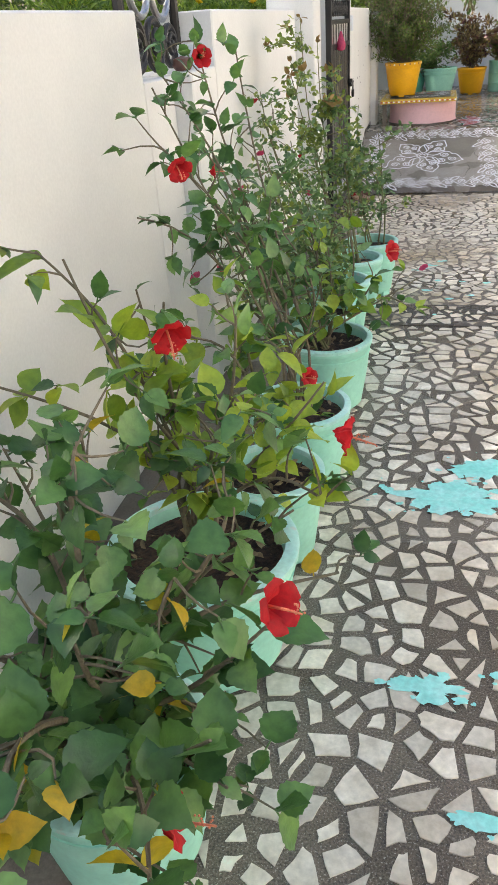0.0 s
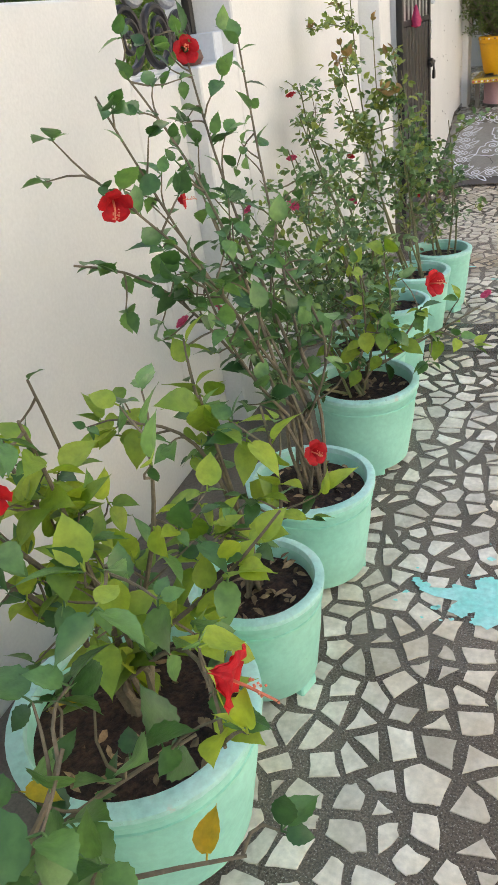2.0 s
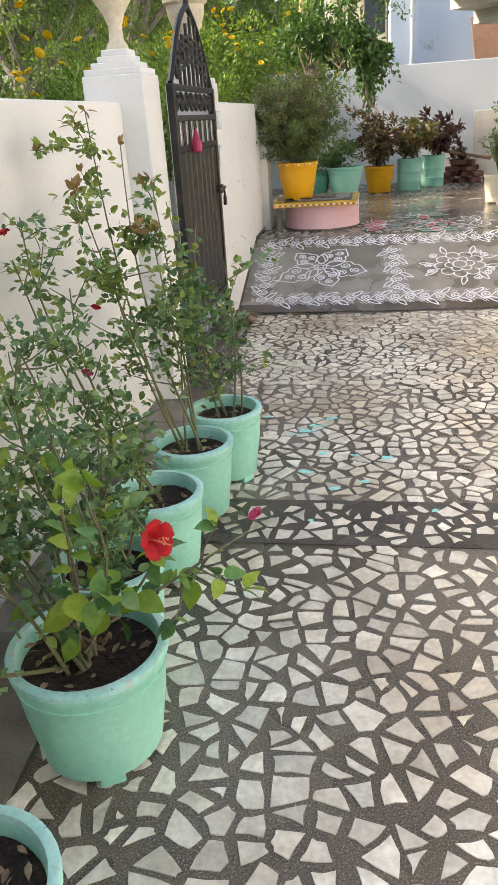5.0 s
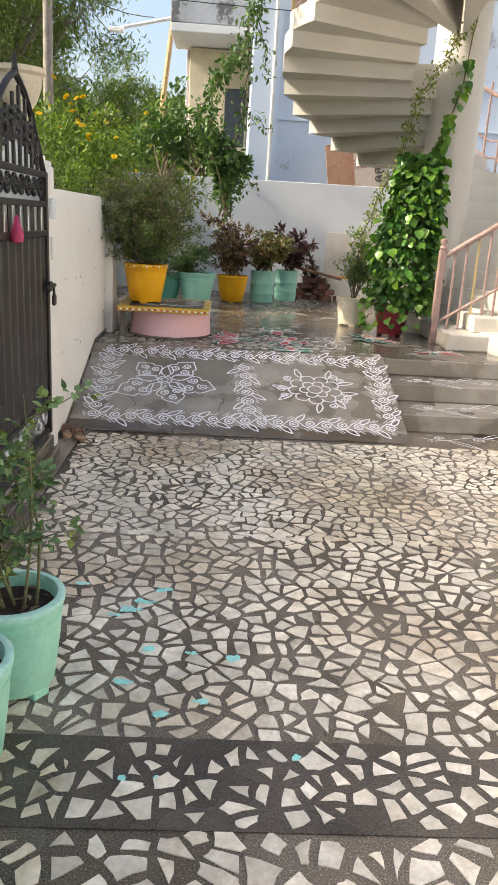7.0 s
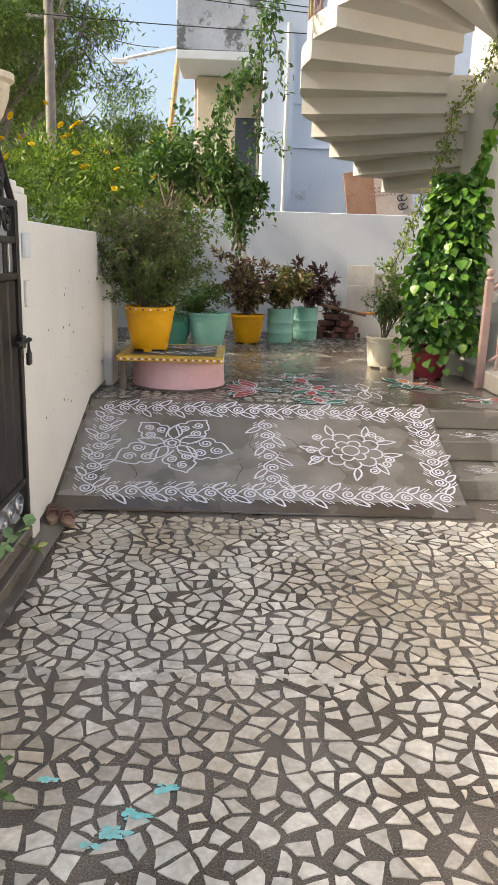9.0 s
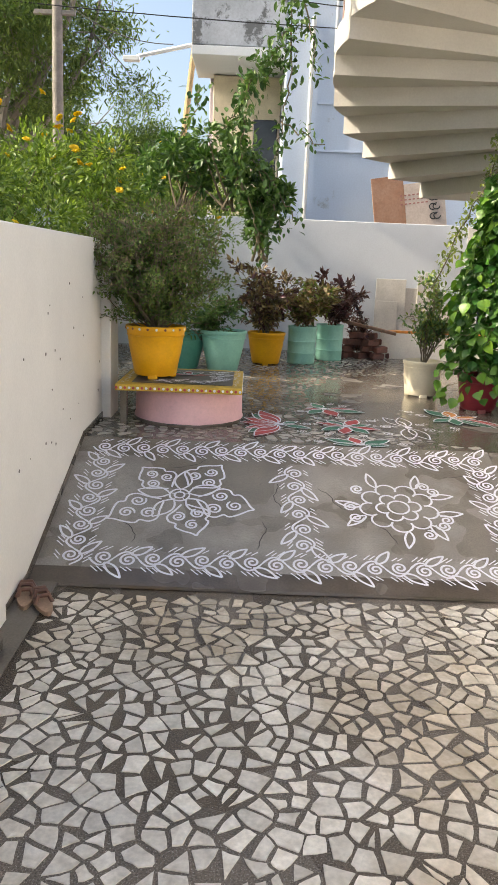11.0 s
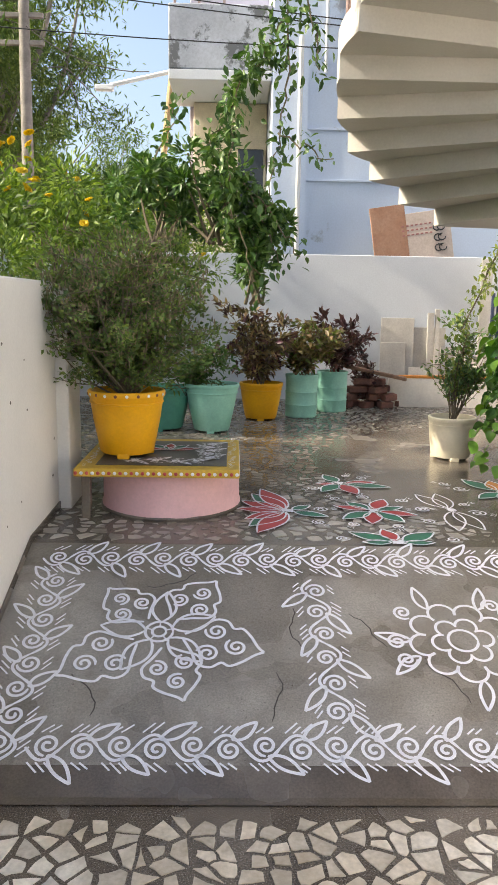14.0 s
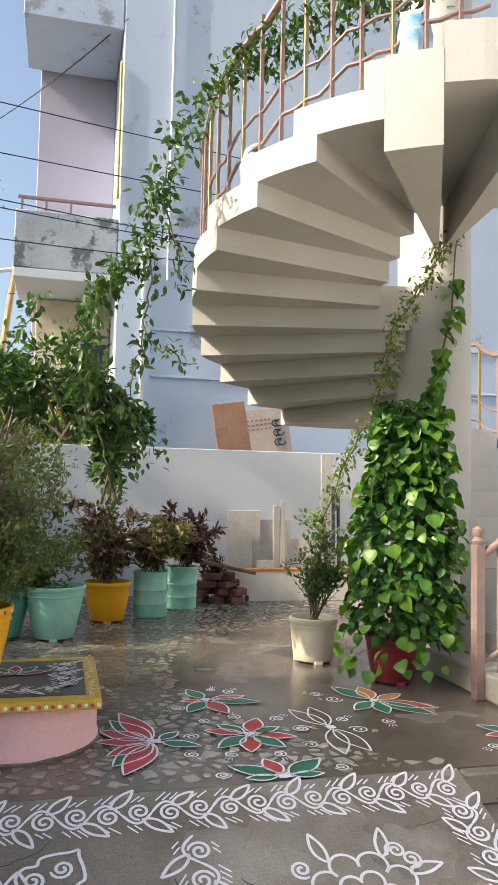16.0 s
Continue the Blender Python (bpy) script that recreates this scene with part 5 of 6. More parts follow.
for i, (x, w, h, y, tilt) in enumerate(((1.62, 0.27, 0.66, 13.50, 7), (1.63, 0.36, 0.92, 13.575, 4), (1.92, 0.20, 0.40, 13.42, 12), (2.05, 0.24, 0.30, 13.36, 20), (1.72, 0.62, 0.82, 13.59, 3), (2.12, 0.07, 0.98, 13.50, 4), (2.20, 0.05, 1.02, 13.5, 5), (2.28, 0.34, 0.62, 13.52, 6), (2.55, 0.30, 0.5, 13.5, 6), (2.66, 0.12, 1.55, 13.5, 2))):
    b = link_mesh("stone_offcut", Geo().box(0, w, -0.02, 0, 0, h, 0.004), M_STONE)
    b.matrix_basis = at(x, y - 0.10 - h * math.sin(radians(tilt)) * 0.4, Z2 + 0.002, -tilt, 0, rng.uniform(-4, 4))
    tagged(b, "pale stone offcut leaning against the rear wall", "stone slab", "stone offcuts")
b = link_mesh("plastic_rod", Geo().tube([(2.83, 13.42, Z2), (2.86, 13.56, Z2 + 1.2)], 0.02, n=8).tube([(2.90, 13.42, Z2), (2.92, 13.56, Z2 + 1.15)], 0.02, n=8), M_BLUEPEN)
tagged(b, "dark blue plastic rods leaning on the wall", "rod")

# sandals by the wall end
for dx, rz in ((0.0, 12), (0.085, 26)):
    p = thing("sandal", XN + 0.05 + dx, 7.12 - dx * 0.6, 0.012, rz, "worn brown leather sandal leaning by the wall", "sandal", "pair of sandals")
    sole = []
    for i in range(20):
        a = 2 * math.pi * i / 20
        sole.append((0.036 * math.cos(a) * (1 + 0.15 * math.sin(a)), 0.115 * math.sin(a)))
    part("sole", Geo().prism(sole, 0.0, 0.018), M_TAN, p, "tan sole")
    for yy in (0.03, -0.02, 0.06):
        part("strap", Geo().tube([(-0.036, yy, 0.015), (-0.02, yy + 0.01, 0.045), (0.02, yy + 0.01, 0.045), (0.036, yy, 0.015)], 0.010, n=6), M_LEATHER, p, smooth=True)


# ---- spiral stair ----
CX, CY, SR, RISE, A0, DA = 2.30, 10.095, 1.655, 0.135, 112.9, 13.5
COLX, COLY, COLR = 2.35, 10.25, 0.25
stair = thing("spiral_stair", 0, 0, 0, 0, "cream painted concrete spiral stair around a thick round column", "spiral stair")


def rim(a, r=SR):
    return (CX + r * math.cos(radians(a)), CY + r * math.sin(radians(a)))


def sector(a0, a1, r0, r1, n=5):
    out = [rim(a0 + (a1 - a0) * i / n, r1) for i in range(n + 1)]
    inn = [rim(a1 - (a1 - a0) * i / n, r0) for i in range(n + 1)]
    return out + inn


def tread_top(a):
    """Height of the walking surface at an angle."""
    if a < 59:
        return Z2 + 0.166 * (math.floor((a + 76) / DA) + 1)
    if a < A0:
        return 2.26
    return 2.396 + RISE * min(10, math.floor((a - A0) / DA + 0.36))


for i in range(10):
    a, zt = -76 + DA * i, Z2 + 0.166 * (i + 1)
    part("tread", Geo().prism(sector(a - 0.4, a + DA, 0.12, SR + 0.002 * (i % 3)), max(Z2, zt - 0.30), zt), M_STAIR, stair)
part("lower_landing", Geo().prism(sector(59, A0 - 0.02, 0.12, SR, 8), 2.096, 2.26), M_STAIR, stair)
for j in range(9):
    a, zs = A0 + DA * j, 2.231 + RISE * j
    r0, r1 = (0.42 if j > 3 else 0.14), SR + 0.002 * (j % 3)
    end = 233 if j == 8 else a + DA
    g = Geo().prism(sector(a, a + DA * 0.64, r0, r1), zs, zs + 0.165)
    g.prism(sector(a + DA * 0.64, end, r0, r1), zs, zs + 0.165 + RISE)
    if j == 0:
        g.prism(sector(a - DA * 0.36, a - 0.03, r0, r1), 2.261, zs + 0.165)
    part("tread", g, M_STAIR, stair)
zl = 3.746
part("landing_beam", Geo().prism(sector(233.03, 242.5, 0.12, SR + 0.004), 3.15, 3.62), M_STAIR, stair)
part("landing_beam", Geo().prism(sector(254, 262, 0.12, SR - 0.03), 3.15, 3.449), M_STAIR, stair)
part("landing", Geo().prism(sector(242.53, 330, 0.12, SR, 14), 3.45, zl), M_STAIR, stair)
part("column", Geo().lathe([(COLR + 0.01, Z2), (COLR, Z2 + 0.02), (COLR, zl + 1.4)], 40, COLX, COLY), M_STAIR, stair, "thick round white column", True)
for k2 in range(0, 60):
    a = -74 + 5.6 * k2
    if a > 250:
        break
    x, y = rim(a, SR - 0.05)
    zt = tread_top(a)
    part("baluster", Geo().box(x - 0.011, x + 0.011, y - 0.011, y + 0.011, zt, zt + 0.80, 0.002), M_GOLD if k2 % 3 == 1 else M_RAIL, stair)
for hgt, r in ((0.78, 0.024), (0.30, 0.010), (0.12, 0.012)):
    line = []
    for i in range(0, 121):
        a = -74 + 324 * i / 120
        x, y = rim(a, SR - 0.05)
        soft = sum(tread_top(a + d) for d in (-9, -4.5, 0, 4.5, 9)) / 5
        line.append((x, y, soft + hgt))
    part("handrail", Geo().tube(line, r, n=8), M_RAIL, stair, "dusty pink round handrail", True)
p = thing("newel_post", 2.17, 9.38, Z2, 0, "dusty pink newel post with ball top at the stair foot", "post")
part("shaft", Geo().box(-0.03, 0.03, -0.03, 0.03, 0, 0.86, 0.006), M_RAIL, p)
part("knob", Geo().lathe([(0.03, 0.86), (0.036, 0.88), (0.02, 0.90), (0.034, 0.925), (0.03, 0.95), (0.0, 0.965)], 14), M_RAIL, p, smooth=True)
foot = thing("entrance_steps", 0, 0, 0, 0, "two broad cream cement steps at the foot of the stair", "steps")
part("step", Geo().box(2.20, 4.1, 8.98, 10.0, Z2, Z2 + 0.15, 0.012), M_STONE, foot)
part("step", Geo().box(2.46, 4.1, 9.14, 10.0, Z2 + 0.1505, Z2 + 0.30, 0.012), M_STONE, foot)
lower = thing("stair_railing", 0, 0, 0, 0, "dusty pink railing rising from the newel post", "railing")
ends = (Vector((2.19, 9.38, 1.20)), Vector((3.35, 9.02, 2.05)))
part("handrail", Geo().tube([ends[0], ends[0].lerp(ends[1], 0.5), ends[1]], 0.026, n=10), M_RAIL, lower, smooth=True)
part("lower_rail", Geo().tube([ends[0] - Vector((0, 0, 0.6)), ends[1] - Vector((0, 0, 0.6))], 0.014, n=8), M_RAIL, lower, smooth=True)
for i in range(1, 13):
    q = ends[0].lerp(ends[1], i / 12.5)
    part("baluster", Geo().tube([(q.x, q.y, q.z - 0.85), q], 0.012, n=6), M_GOLD if i % 3 == 0 else M_RAIL, lower)
for a, w in ((A0 + DA * 6.6, 0.16), (A0 + DA * 9.2, 0.2)):
    x, y = rim(a, SR - 0.12)
    b = link_mesh("plastic_sack", Geo().lathe([(0.02, 0), (0.09, 0.02), (0.10, 0.12), (0.08, 0.22), (0.03, 0.26), (0.0, 0.262)], 14, wob=0.2), M_BLUEPLASTIC, smooth=True)
    b.matrix_basis = at(x, y, tread_top(a))
    tagged(b, "blue and white plastic sack on the stair", "sack")

# money plant climbing the column
flower_pot(1.86, 9.82, Z2, 0.17, 0.28, M_MAROON, "glossy maroon plastic pot at the foot of the stair", taper=0.74, litter=0)
rng = np.random.default_rng(41)
p = thing("money_plant", 1.86, 9.82, Z2 + 0.24, 0, "lush money plant with glossy heart leaves climbing a pole", "money plant")
wood = Geo().tube([(0, 0, 0), (0.10, 0.08, 0.6), (0.2, 0.13, 1.3), (0.28, 0.16, 1.55)], 0.03, 0.015, 8)
for i in range(420):
    t, a = rng.random() ** 0.9, rng.uniform(-math.pi, math.pi)
    z = (-0.02 if a > -0.6 and a < 2.4 else -0.16) + 1.52 * t
    rad = (0.37 if z < 0.45 else 0.37 - 0.15 * (z - 0.45)) * (0.75 + 0.25 * rng.random())
    c = Vector((0.10 * t + 0.05, 0.10 * t, z))
    q = c + Vector((rad * math.cos(a), rad * math.sin(a), 0))
    d = Vector((math.cos(a) * 0.6, math.sin(a) * 0.6, -0.75)) + Vector(rng.normal(0, 0.35, 3).tolist())
    put_leaf(LEAF_POTHOS[int(rng.integers(2))], p, q, d, rng, rng.uniform(0.8, 1.35), 0.5)
    if i % 9 == 0:
        wood.tube(curve_to(c, q, 0.02, rng, 3), 0.004, 0.002, 4)
climb = [(0.25, 0.13, 1.4), (0.36, 0.10, 1.75), (0.46, 0.13, 2.1), (0.5, 0.16, 2.5), (0.58, 0.18, 3.0)]
wood.tube(climb, 0.008, 0.005, 6)
part("stem", wood, M_BARK, p, smooth=True)
# filling leaves inside the plant, their shade painted as a darker green
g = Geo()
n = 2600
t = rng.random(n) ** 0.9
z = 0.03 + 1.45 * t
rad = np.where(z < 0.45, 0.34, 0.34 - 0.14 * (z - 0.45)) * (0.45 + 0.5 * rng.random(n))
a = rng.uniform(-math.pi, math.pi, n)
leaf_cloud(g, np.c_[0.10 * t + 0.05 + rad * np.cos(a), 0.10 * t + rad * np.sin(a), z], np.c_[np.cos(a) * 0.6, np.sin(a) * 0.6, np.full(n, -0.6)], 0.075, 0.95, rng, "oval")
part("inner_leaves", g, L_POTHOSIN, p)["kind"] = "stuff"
for i in range(44):
    t = rng.random() * 2.6
    j = int(t)
    q = Vector(climb[j]).lerp(Vector(climb[j + 1]), t - j)
    put_leaf(LEAF_POTHOS[0], p, q, (rng.normal(0, 0.6), -0.5, -0.6), rng, rng.uniform(1.0, 1.6), 0.3)

flower_pot(1.56, 10.42, Z2, 0.165, 0.30, M_CREAMPOT, "cream plastic pot beside the maroon pot", taper=0.8, litter=0)
bush("jasmine_plant", 1.56, 10.42, Z2 + 0.26, "thin jasmine plant with bare lower stems", "jasmine", 0.24, 0.2, 0.85, 1500, 0.045, 0.5, L_ROSE, 42, 12, L_ROSEYOUNG, 0.3, False, low=0.35, shape="oval")


def vine(line, label, n, seed, spread=0.08, leafL=0.05, material=None, r=0.006):
    rng = np.random.default_rng(seed)
    p = thing("creeper_vine", 0, 0, 0, 0, label, "vine", "creepers")
    pts = [Vector(q) for q in line]
    fine = []
    for i in range(len(pts) - 1):
        for t in range(6):
            fine.append(pts[i].lerp(pts[i + 1], t / 6) + Vector(rng.normal(0, 0.012, 3).tolist()))
    fine.append(pts[-1])
    part("stem", Geo().tube(fine, r, r * 0.5, 5), M_BARK, p, smooth=True)
    i = rng.integers(0, len(fine), n)
    P = np.array([tuple(fine[k]) for k in i]) + rng.normal(0, spread, (n, 3)) * np.array((1, 1, 0.9))
    D = rng.normal(0, 0.5, (n, 3)) + np.array((0, -0.2, -0.6))
    g = Geo()
    leaf_cloud(g, P, D, leafL, 0.5, rng, "oval")
    part("leaves", g, material or L_VINE, p)["kind"] = "stuff"


vine([(0.0, 9.95, 1.9), (0.0, 9.75, 2.3), (0.03, 9.6, 2.58), (0.14, 9.6, 2.70), (0.25, 9.6, 2.85), (0.35, 9.6, 3.2), (0.48, 9.6, 3.54), (0.66, 9.65, 3.85), (0.9, 9.4, 4.05)], "leafy creeper climbing from the bush to the stair rail", 1000, 51, 0.052, 0.062)
vine([(0.30, 9.6, 2.95), (0.30, 9.6, 2.5), (0.24, 9.62, 2.17), (0.20, 9.6, 1.9)], "hanging strand of green creeper", 130, 52, 0.035, 0.06)
vine([(0.34, 9.6, 3.15), (0.44, 9.55, 2.88), (0.47, 9.55, 2.66)], "hanging strand of green creeper", 80, 152, 0.03, 0.06)
vine([(0.26, 9.6, 2.34), (0.40, 9.5, 2.26), (0.55, 9.45, 2.2)], "thin trailing shoot of creeper", 40, 53, 0.03, 0.05)
vine([(0.85, 9.7, 4.0), (1.05, 9.2, 4.0), (1.3, 8.95, 4.02), (1.5, 8.85, 4.05)], "flowering creeper tangled in the stair railing", 900, 54, 0.075, 0.055)
vine([(1.55, 10.4, 1.3), (1.72, 10.2, 1.75), (1.85, 10.0, 2.2), (1.92, 9.95, 2.6), (2.15, 9.9, 3.0), (2.3, 9.9, 3.25)], "dry creeper rising from the jasmine to the column", 950, 55, 0.034, 0.042, L_ROSEYOUNG)


def shrub_mass(name, boxes, n, leafL, width, material, label, category, seed, shape="oval", lobes=26, clump=(0.16, 0.42)):
    """Foliage gathered in uneven clumps inside a few ellipsoids, with woody stems."""
    rng = np.random.default_rng(seed)
    p = thing(name, 0, 0, 0, 0, label, category)
    g, wood = Geo(), Geo()
    for (cx, cy, cz, rx, ry, rz_) in boxes:
        for k in range(lobes):
            v = rng.normal(0, 1, 3)
            v /= np.linalg.norm(v)
            c = np.array((cx, cy, cz)) + v * np.array((rx, ry, rz_)) * rng.uniform(0.35, 1.05)
            s = rng.uniform(*clump)
            m = int(n / (len(boxes) * lobes) * rng.uniform(0.5, 1.5))
            d = rng.normal(0, 1, (m, 3))
            d /= np.linalg.norm(d, axis=1)[:, None]
            P = c + d * np.array((rx, ry, rz_)) * s * rng.uniform(0.4, 1.0, (m, 1))
            leaf_cloud(g, P, d + np.array((0, 0, 0.1)), leafL, width, rng, shape)
            if k % 3 == 0:
                wood.tube(curve_to((cx + rng.normal(0, rx * 0.15), cy + rng.normal(0, ry * 0.15), max(0.0, cz - rz_ * 1.2)), tuple(c), 0.1 * rz_, rng, 5), 0.012 * max(1, rz_), 0.004, 5)
    part("stem", wood, M_BARK, p, smooth=True)
    part("leaves", g, material, p)["kind"] = "stuff"
    return p


shrub_mass("creeper_bush", [(-0.10, 10.15, 2.12, 0.40, 0.34, 0.26), (0.16, 10.1, 1.80, 0.22, 0.26, 0.30), (-0.48, 10.4, 2.15, 0.34, 0.35, 0.30)], 4600, 0.062, 0.5, L_VINE, "airy dark green creeper bush behind the tulsi", "shrub", 61, lobes=24, clump=(0.14, 0.30))
for k, line in enumerate(([(0.05, 10.0, 2.2), (0.22, 9.95, 1.9), (0.30, 9.9, 1.65)], [(-0.1, 10.0, 2.2), (0.1, 9.9, 1.75), (0.18, 9.9, 1.45)], [(0.15, 10.0, 2.1), (0.34, 9.9, 1.85), (0.42, 9.85, 1.72)], [(-0.5, 10.2, 2.3), (-0.35, 10.1, 2.5), (-0.3, 10.0, 2.62)], [(-0.2, 10.1, 2.3), (-0.05, 10.0, 2.5), (0.05, 9.95, 2.7)])):
    vine(line, "leafy shoot hanging from the creeper bush", 70, 150 + k, 0.05, 0.065)
hedge = shrub_mass("hedge", [(-2.0, 8.2, 1.35, 0.8, 1.0, 0.6), (-2.2, 10.0, 1.6, 1.0, 1.0, 0.75), (-1.7, 11.6, 1.75, 0.9, 1.0, 0.8), (-0.9, 12.9, 1.75, 0.9, 0.8, 0.7), (-2.6, 6.5, 1.3, 0.9, 1.1, 0.6), (-0.6, 14.4, 2.0, 0.9, 0.6, 0.9), (-4.2, 10.5, 1.9, 1.4, 2.6, 1.1), (-3.6, 14.5, 2.0, 1.4, 1.6, 1.2)], 76000, 0.064, 0.40, L_HEDGE, "sunlit hedge with yellow trumpet flowers beyond the wall", "hedge", 62, lobes=34)
rng = np.random.default_rng(63)
for i in range(80):
    c = [(-1.7, 8.2, 1.9), (-1.6, 9.6, 2.2), (-1.3, 11.3, 2.35), (-2.2, 6.6, 1.75), (-0.9, 12.6, 2.3)][i % 5]
    b = bloom(hedge, (c[0] + rng.normal(0, 0.35), c[1] + rng.normal(0, 0.45), c[2] + rng.normal(0, 0.18)), rng, P_YELLOW, 0.034)
shrub_mass("hedge", [(-2.3, 4.4, 1.05, 0.6, 0.9, 0.45), (-2.6, 1.8, 1.0, 0.7, 1.2, 0.35)], 8000, 0.07, 0.36, L_HEDGE, "green shrubs with yellow flowers outside the street wall", "hedge", 64)


def tree(x, y, h, cr, n, seed, leafL=0.16, label="leafy street tree against the sky", foliage=L_TREE):
    rng = np.random.default_rng(seed)
    p = thing("tree", x, y, -0.14, 0, label, "tree", "street trees")
    wood, g = Geo(), Geo()
    trunk = curve_to((0, 0, 0), (rng.normal(0, 0.3), rng.normal(0, 0.3), h * 0.55), 0.2, rng, 8)
    wood.tube(trunk, 0.05 * h * 0.55, 0.03 * h * 0.5, 10)
    for k in range(16):
        a, q = rng.uniform(0, 6.28), rng.uniform(0.35, 1.0)
        st = trunk[int(rng.integers(4, 9))]
        e = Vector((cr * q * math.cos(a), cr * q * math.sin(a), h * rng.uniform(0.5, 1.0)))
        line = curve_to(st, e, 0.3, rng, 7)
        wood.tube(line, 0.011 * h, 0.02, 7)
        for j in range(7):
            s = line[int(rng.integers(3, 8))]
            t = s + Vector(rng.normal(0, cr * 0.2, 3).tolist())
            wood.tube(curve_to(s, t, 0.05, rng, 3), 0.02, 0.008, 4)
            m = int(n / 112 * rng.uniform(0.5, 1.5))
            P = np.array(tuple(t)) + rng.normal(0, cr * 0.085, (m, 3)) * np.array((1, 1, 0.7))
            leaf_cloud(g, P, rng.normal(0, 1, (m, 3)) + np.array((0, 0, -0.3)), leafL, 0.42, rng, "thin")
    part("trunk", wood, M_POLE, p, smooth=True)
    part("crown", g, foliage, p)["kind"] = "stuff"
    return p


tree(-5.6, 21.0, 9.0, 3.2, 46000, 71, 0.15)
tree(-9.0, 26.0, 9.5, 3.6, 34000, 72, 0.2)
tree(-3.0, 27.0, 5.6, 2.6, 20000, 73, 0.16)
tree(-5.0, 13.0, 5.6, 1.9, 24000, 74, 0.10)
tree(-8.6, 9.5, 5.2, 2.3, 18000, 75, 0.14)
for tx, ty, th, sd in ((-15, 36, 9, 81), (-10, 41, 9.5, 82), (-5.5, 37, 6.6, 83), (-1.5, 44, 6.4, 84), (-20, 30, 9, 85)):
    tree(tx, ty, th, 4.2, 9000, sd, 0.55, "distant green tree behind the street")
# darker leaf material on these two stands in for their backlit, shaded side
tree(-6.5, 4.5, 5.0, 2.2, 30000, 76, 0.16, "street tree outside the wall, backlit shade put into its leaf colour", L_VINE)
tree(-6.0, 8.6, 4.6, 1.8, 22000, 77, 0.14, "street tree outside the wall, backlit shade put into its leaf colour", L_VINE)

# street house outside the wall; height and length made up to block the sun
p = thing("shading_street_house", 0, 0, 0, 0, "grey plastered house across the street, made tall to shade the court", "house")
part("wall", Geo().box(-16, -12.0, -8, 8.0, 0, 10.6, 0.02), M_FARHOUSE, p)
part("roof", Geo().box(-16.3, -11.7, -8.3, 8.3, 10.601, 10.85, 0.02), M_FARHOUSE, p)
for i in range(12):
    zz, yy = 1.4 + 3.2 * (i // 4), -6 + 3.6 * (i % 4)
    w = part("window", Geo().box(-11.999, -11.95, yy, yy + 1.4, zz, zz + 1.4, 0.01), M_FARHOUSE, p)
    part("pane", Geo().box(-11.949, -11.94, yy + 0.1, yy + 1.3, zz + 0.1, zz + 1.3, 0.002), M_DARKGLASS, w)

# ---- neighbour's house ----
p = thing("neighbour_house", 0, 0, 0, 0, "pale blue neighbouring house with stained balcony parapet", "house")
part("wall", Geo().box(0.45, 9.0, 15.0, 22.0, 0, 9.2, 0.02), M_BLUE, p)
part("recess_wall", Geo().box(-0.62, 0.448, 16.3, 21.8, 0, 9.1, 0.01), M_LILAC, p, "lilac painted recessed wall")
bal = part("balcony", Geo().box(-0.80, 0.447, 15.0, 15.10, 4.22, 4.95, 0.012).box(-0.80, -0.70, 15.101, 16.28, 4.22, 4.94, 0.012), M_STAINED, p, "mould-stained balcony parapet")
part("balcony_floor", Geo().box(-0.80, 0.446, 15.0, 16.28, 4.10, 4.218, 0.008), M_BACKWALL, bal)
for sx in (-0.74, -0.45, -0.15):
    part("rail_post", Geo().box(sx, sx + 0.03, 15.03, 15.06, 4.951, 5.10, 0.002), M_RAIL, bal)
part("rail", Geo().box(-0.78, 0.42, 15.03, 15.07, 5.101, 5.14, 0.004), M_RAIL, bal, "rusty red top rail")
part("upper_slab", Geo().box(-0.80, 0.446, 15.0, 16.28, 7.45, 9.2, 0.012), M_BLUE, p, "upper storey over the balcony")
part("ground_wall", Geo().box(-0.55, 0.44, 16.0, 16.29, 0, 4.09, 0.01), M_CREAM, p, "dim plaster wall below the balcony")
part("window", Geo().box(0.05, 0.40, 15.95, 15.999, 2.6, 3.5, 0.01), M_DARKGLASS, p, "dark window opening")
part("pipe", Geo().tube([(0.80, 14.96, 1.5), (0.80, 14.96, 4.6)], 0.03, n=8), M_WALL, p, "white drain pipe", True)
part("pipe", Geo().tube([(1.10, 14.96, 4.2), (1.10, 14.96, 9.0)], 0.022, n=8), M_BACKWALL, p, "thin drain pipe", True)
part("pipe", Geo().tube([(0.43, 14.97, 5.2), (0.43, 14.97, 7.0)], 0.018, n=8), M_OCHRE, p, "yellow pipe", True)
for z in (3.55, 2.95):
    part("ledge", Geo().box(0.9, 9.0, 14.975, 14.999, z, z + 0.03, 0.004), M_BLUE, p)

# board leaning behind the rear wall
p = thing("plywood_board", 2.06, 14.40, -0.16, 0, "brown plywood board with painted writing leaning behind the wall", "board")
tilt = Matrix.Rotation(radians(-3), 4, "X") @ Matrix.Rotation(radians(-9), 4, "Y")
part("panel", Geo().box(0, 0.42, 0, 0.03, 0.0, 2.78, 0.004, m=tilt), M_BOARD, p)
part("pale_panel", Geo().box(0.421, 0.95, 0, 0.03, 0.0, 2.66, 0.004, m=tilt), M_BOARDPALE, p, "faded pale half of the board")
rng = random.Random(3)
for row in range(3):
    for i in range(7):
        x = 0.36 + 0.055 * i
        part("small_mark", Geo().box(x, x + 0.03, -0.004, -0.001, 2.40 + 0.055 * row, 2.405 + 0.055 * row + 0.012, 0.0005, m=tilt), M_REDINK, p, "faded red writing")
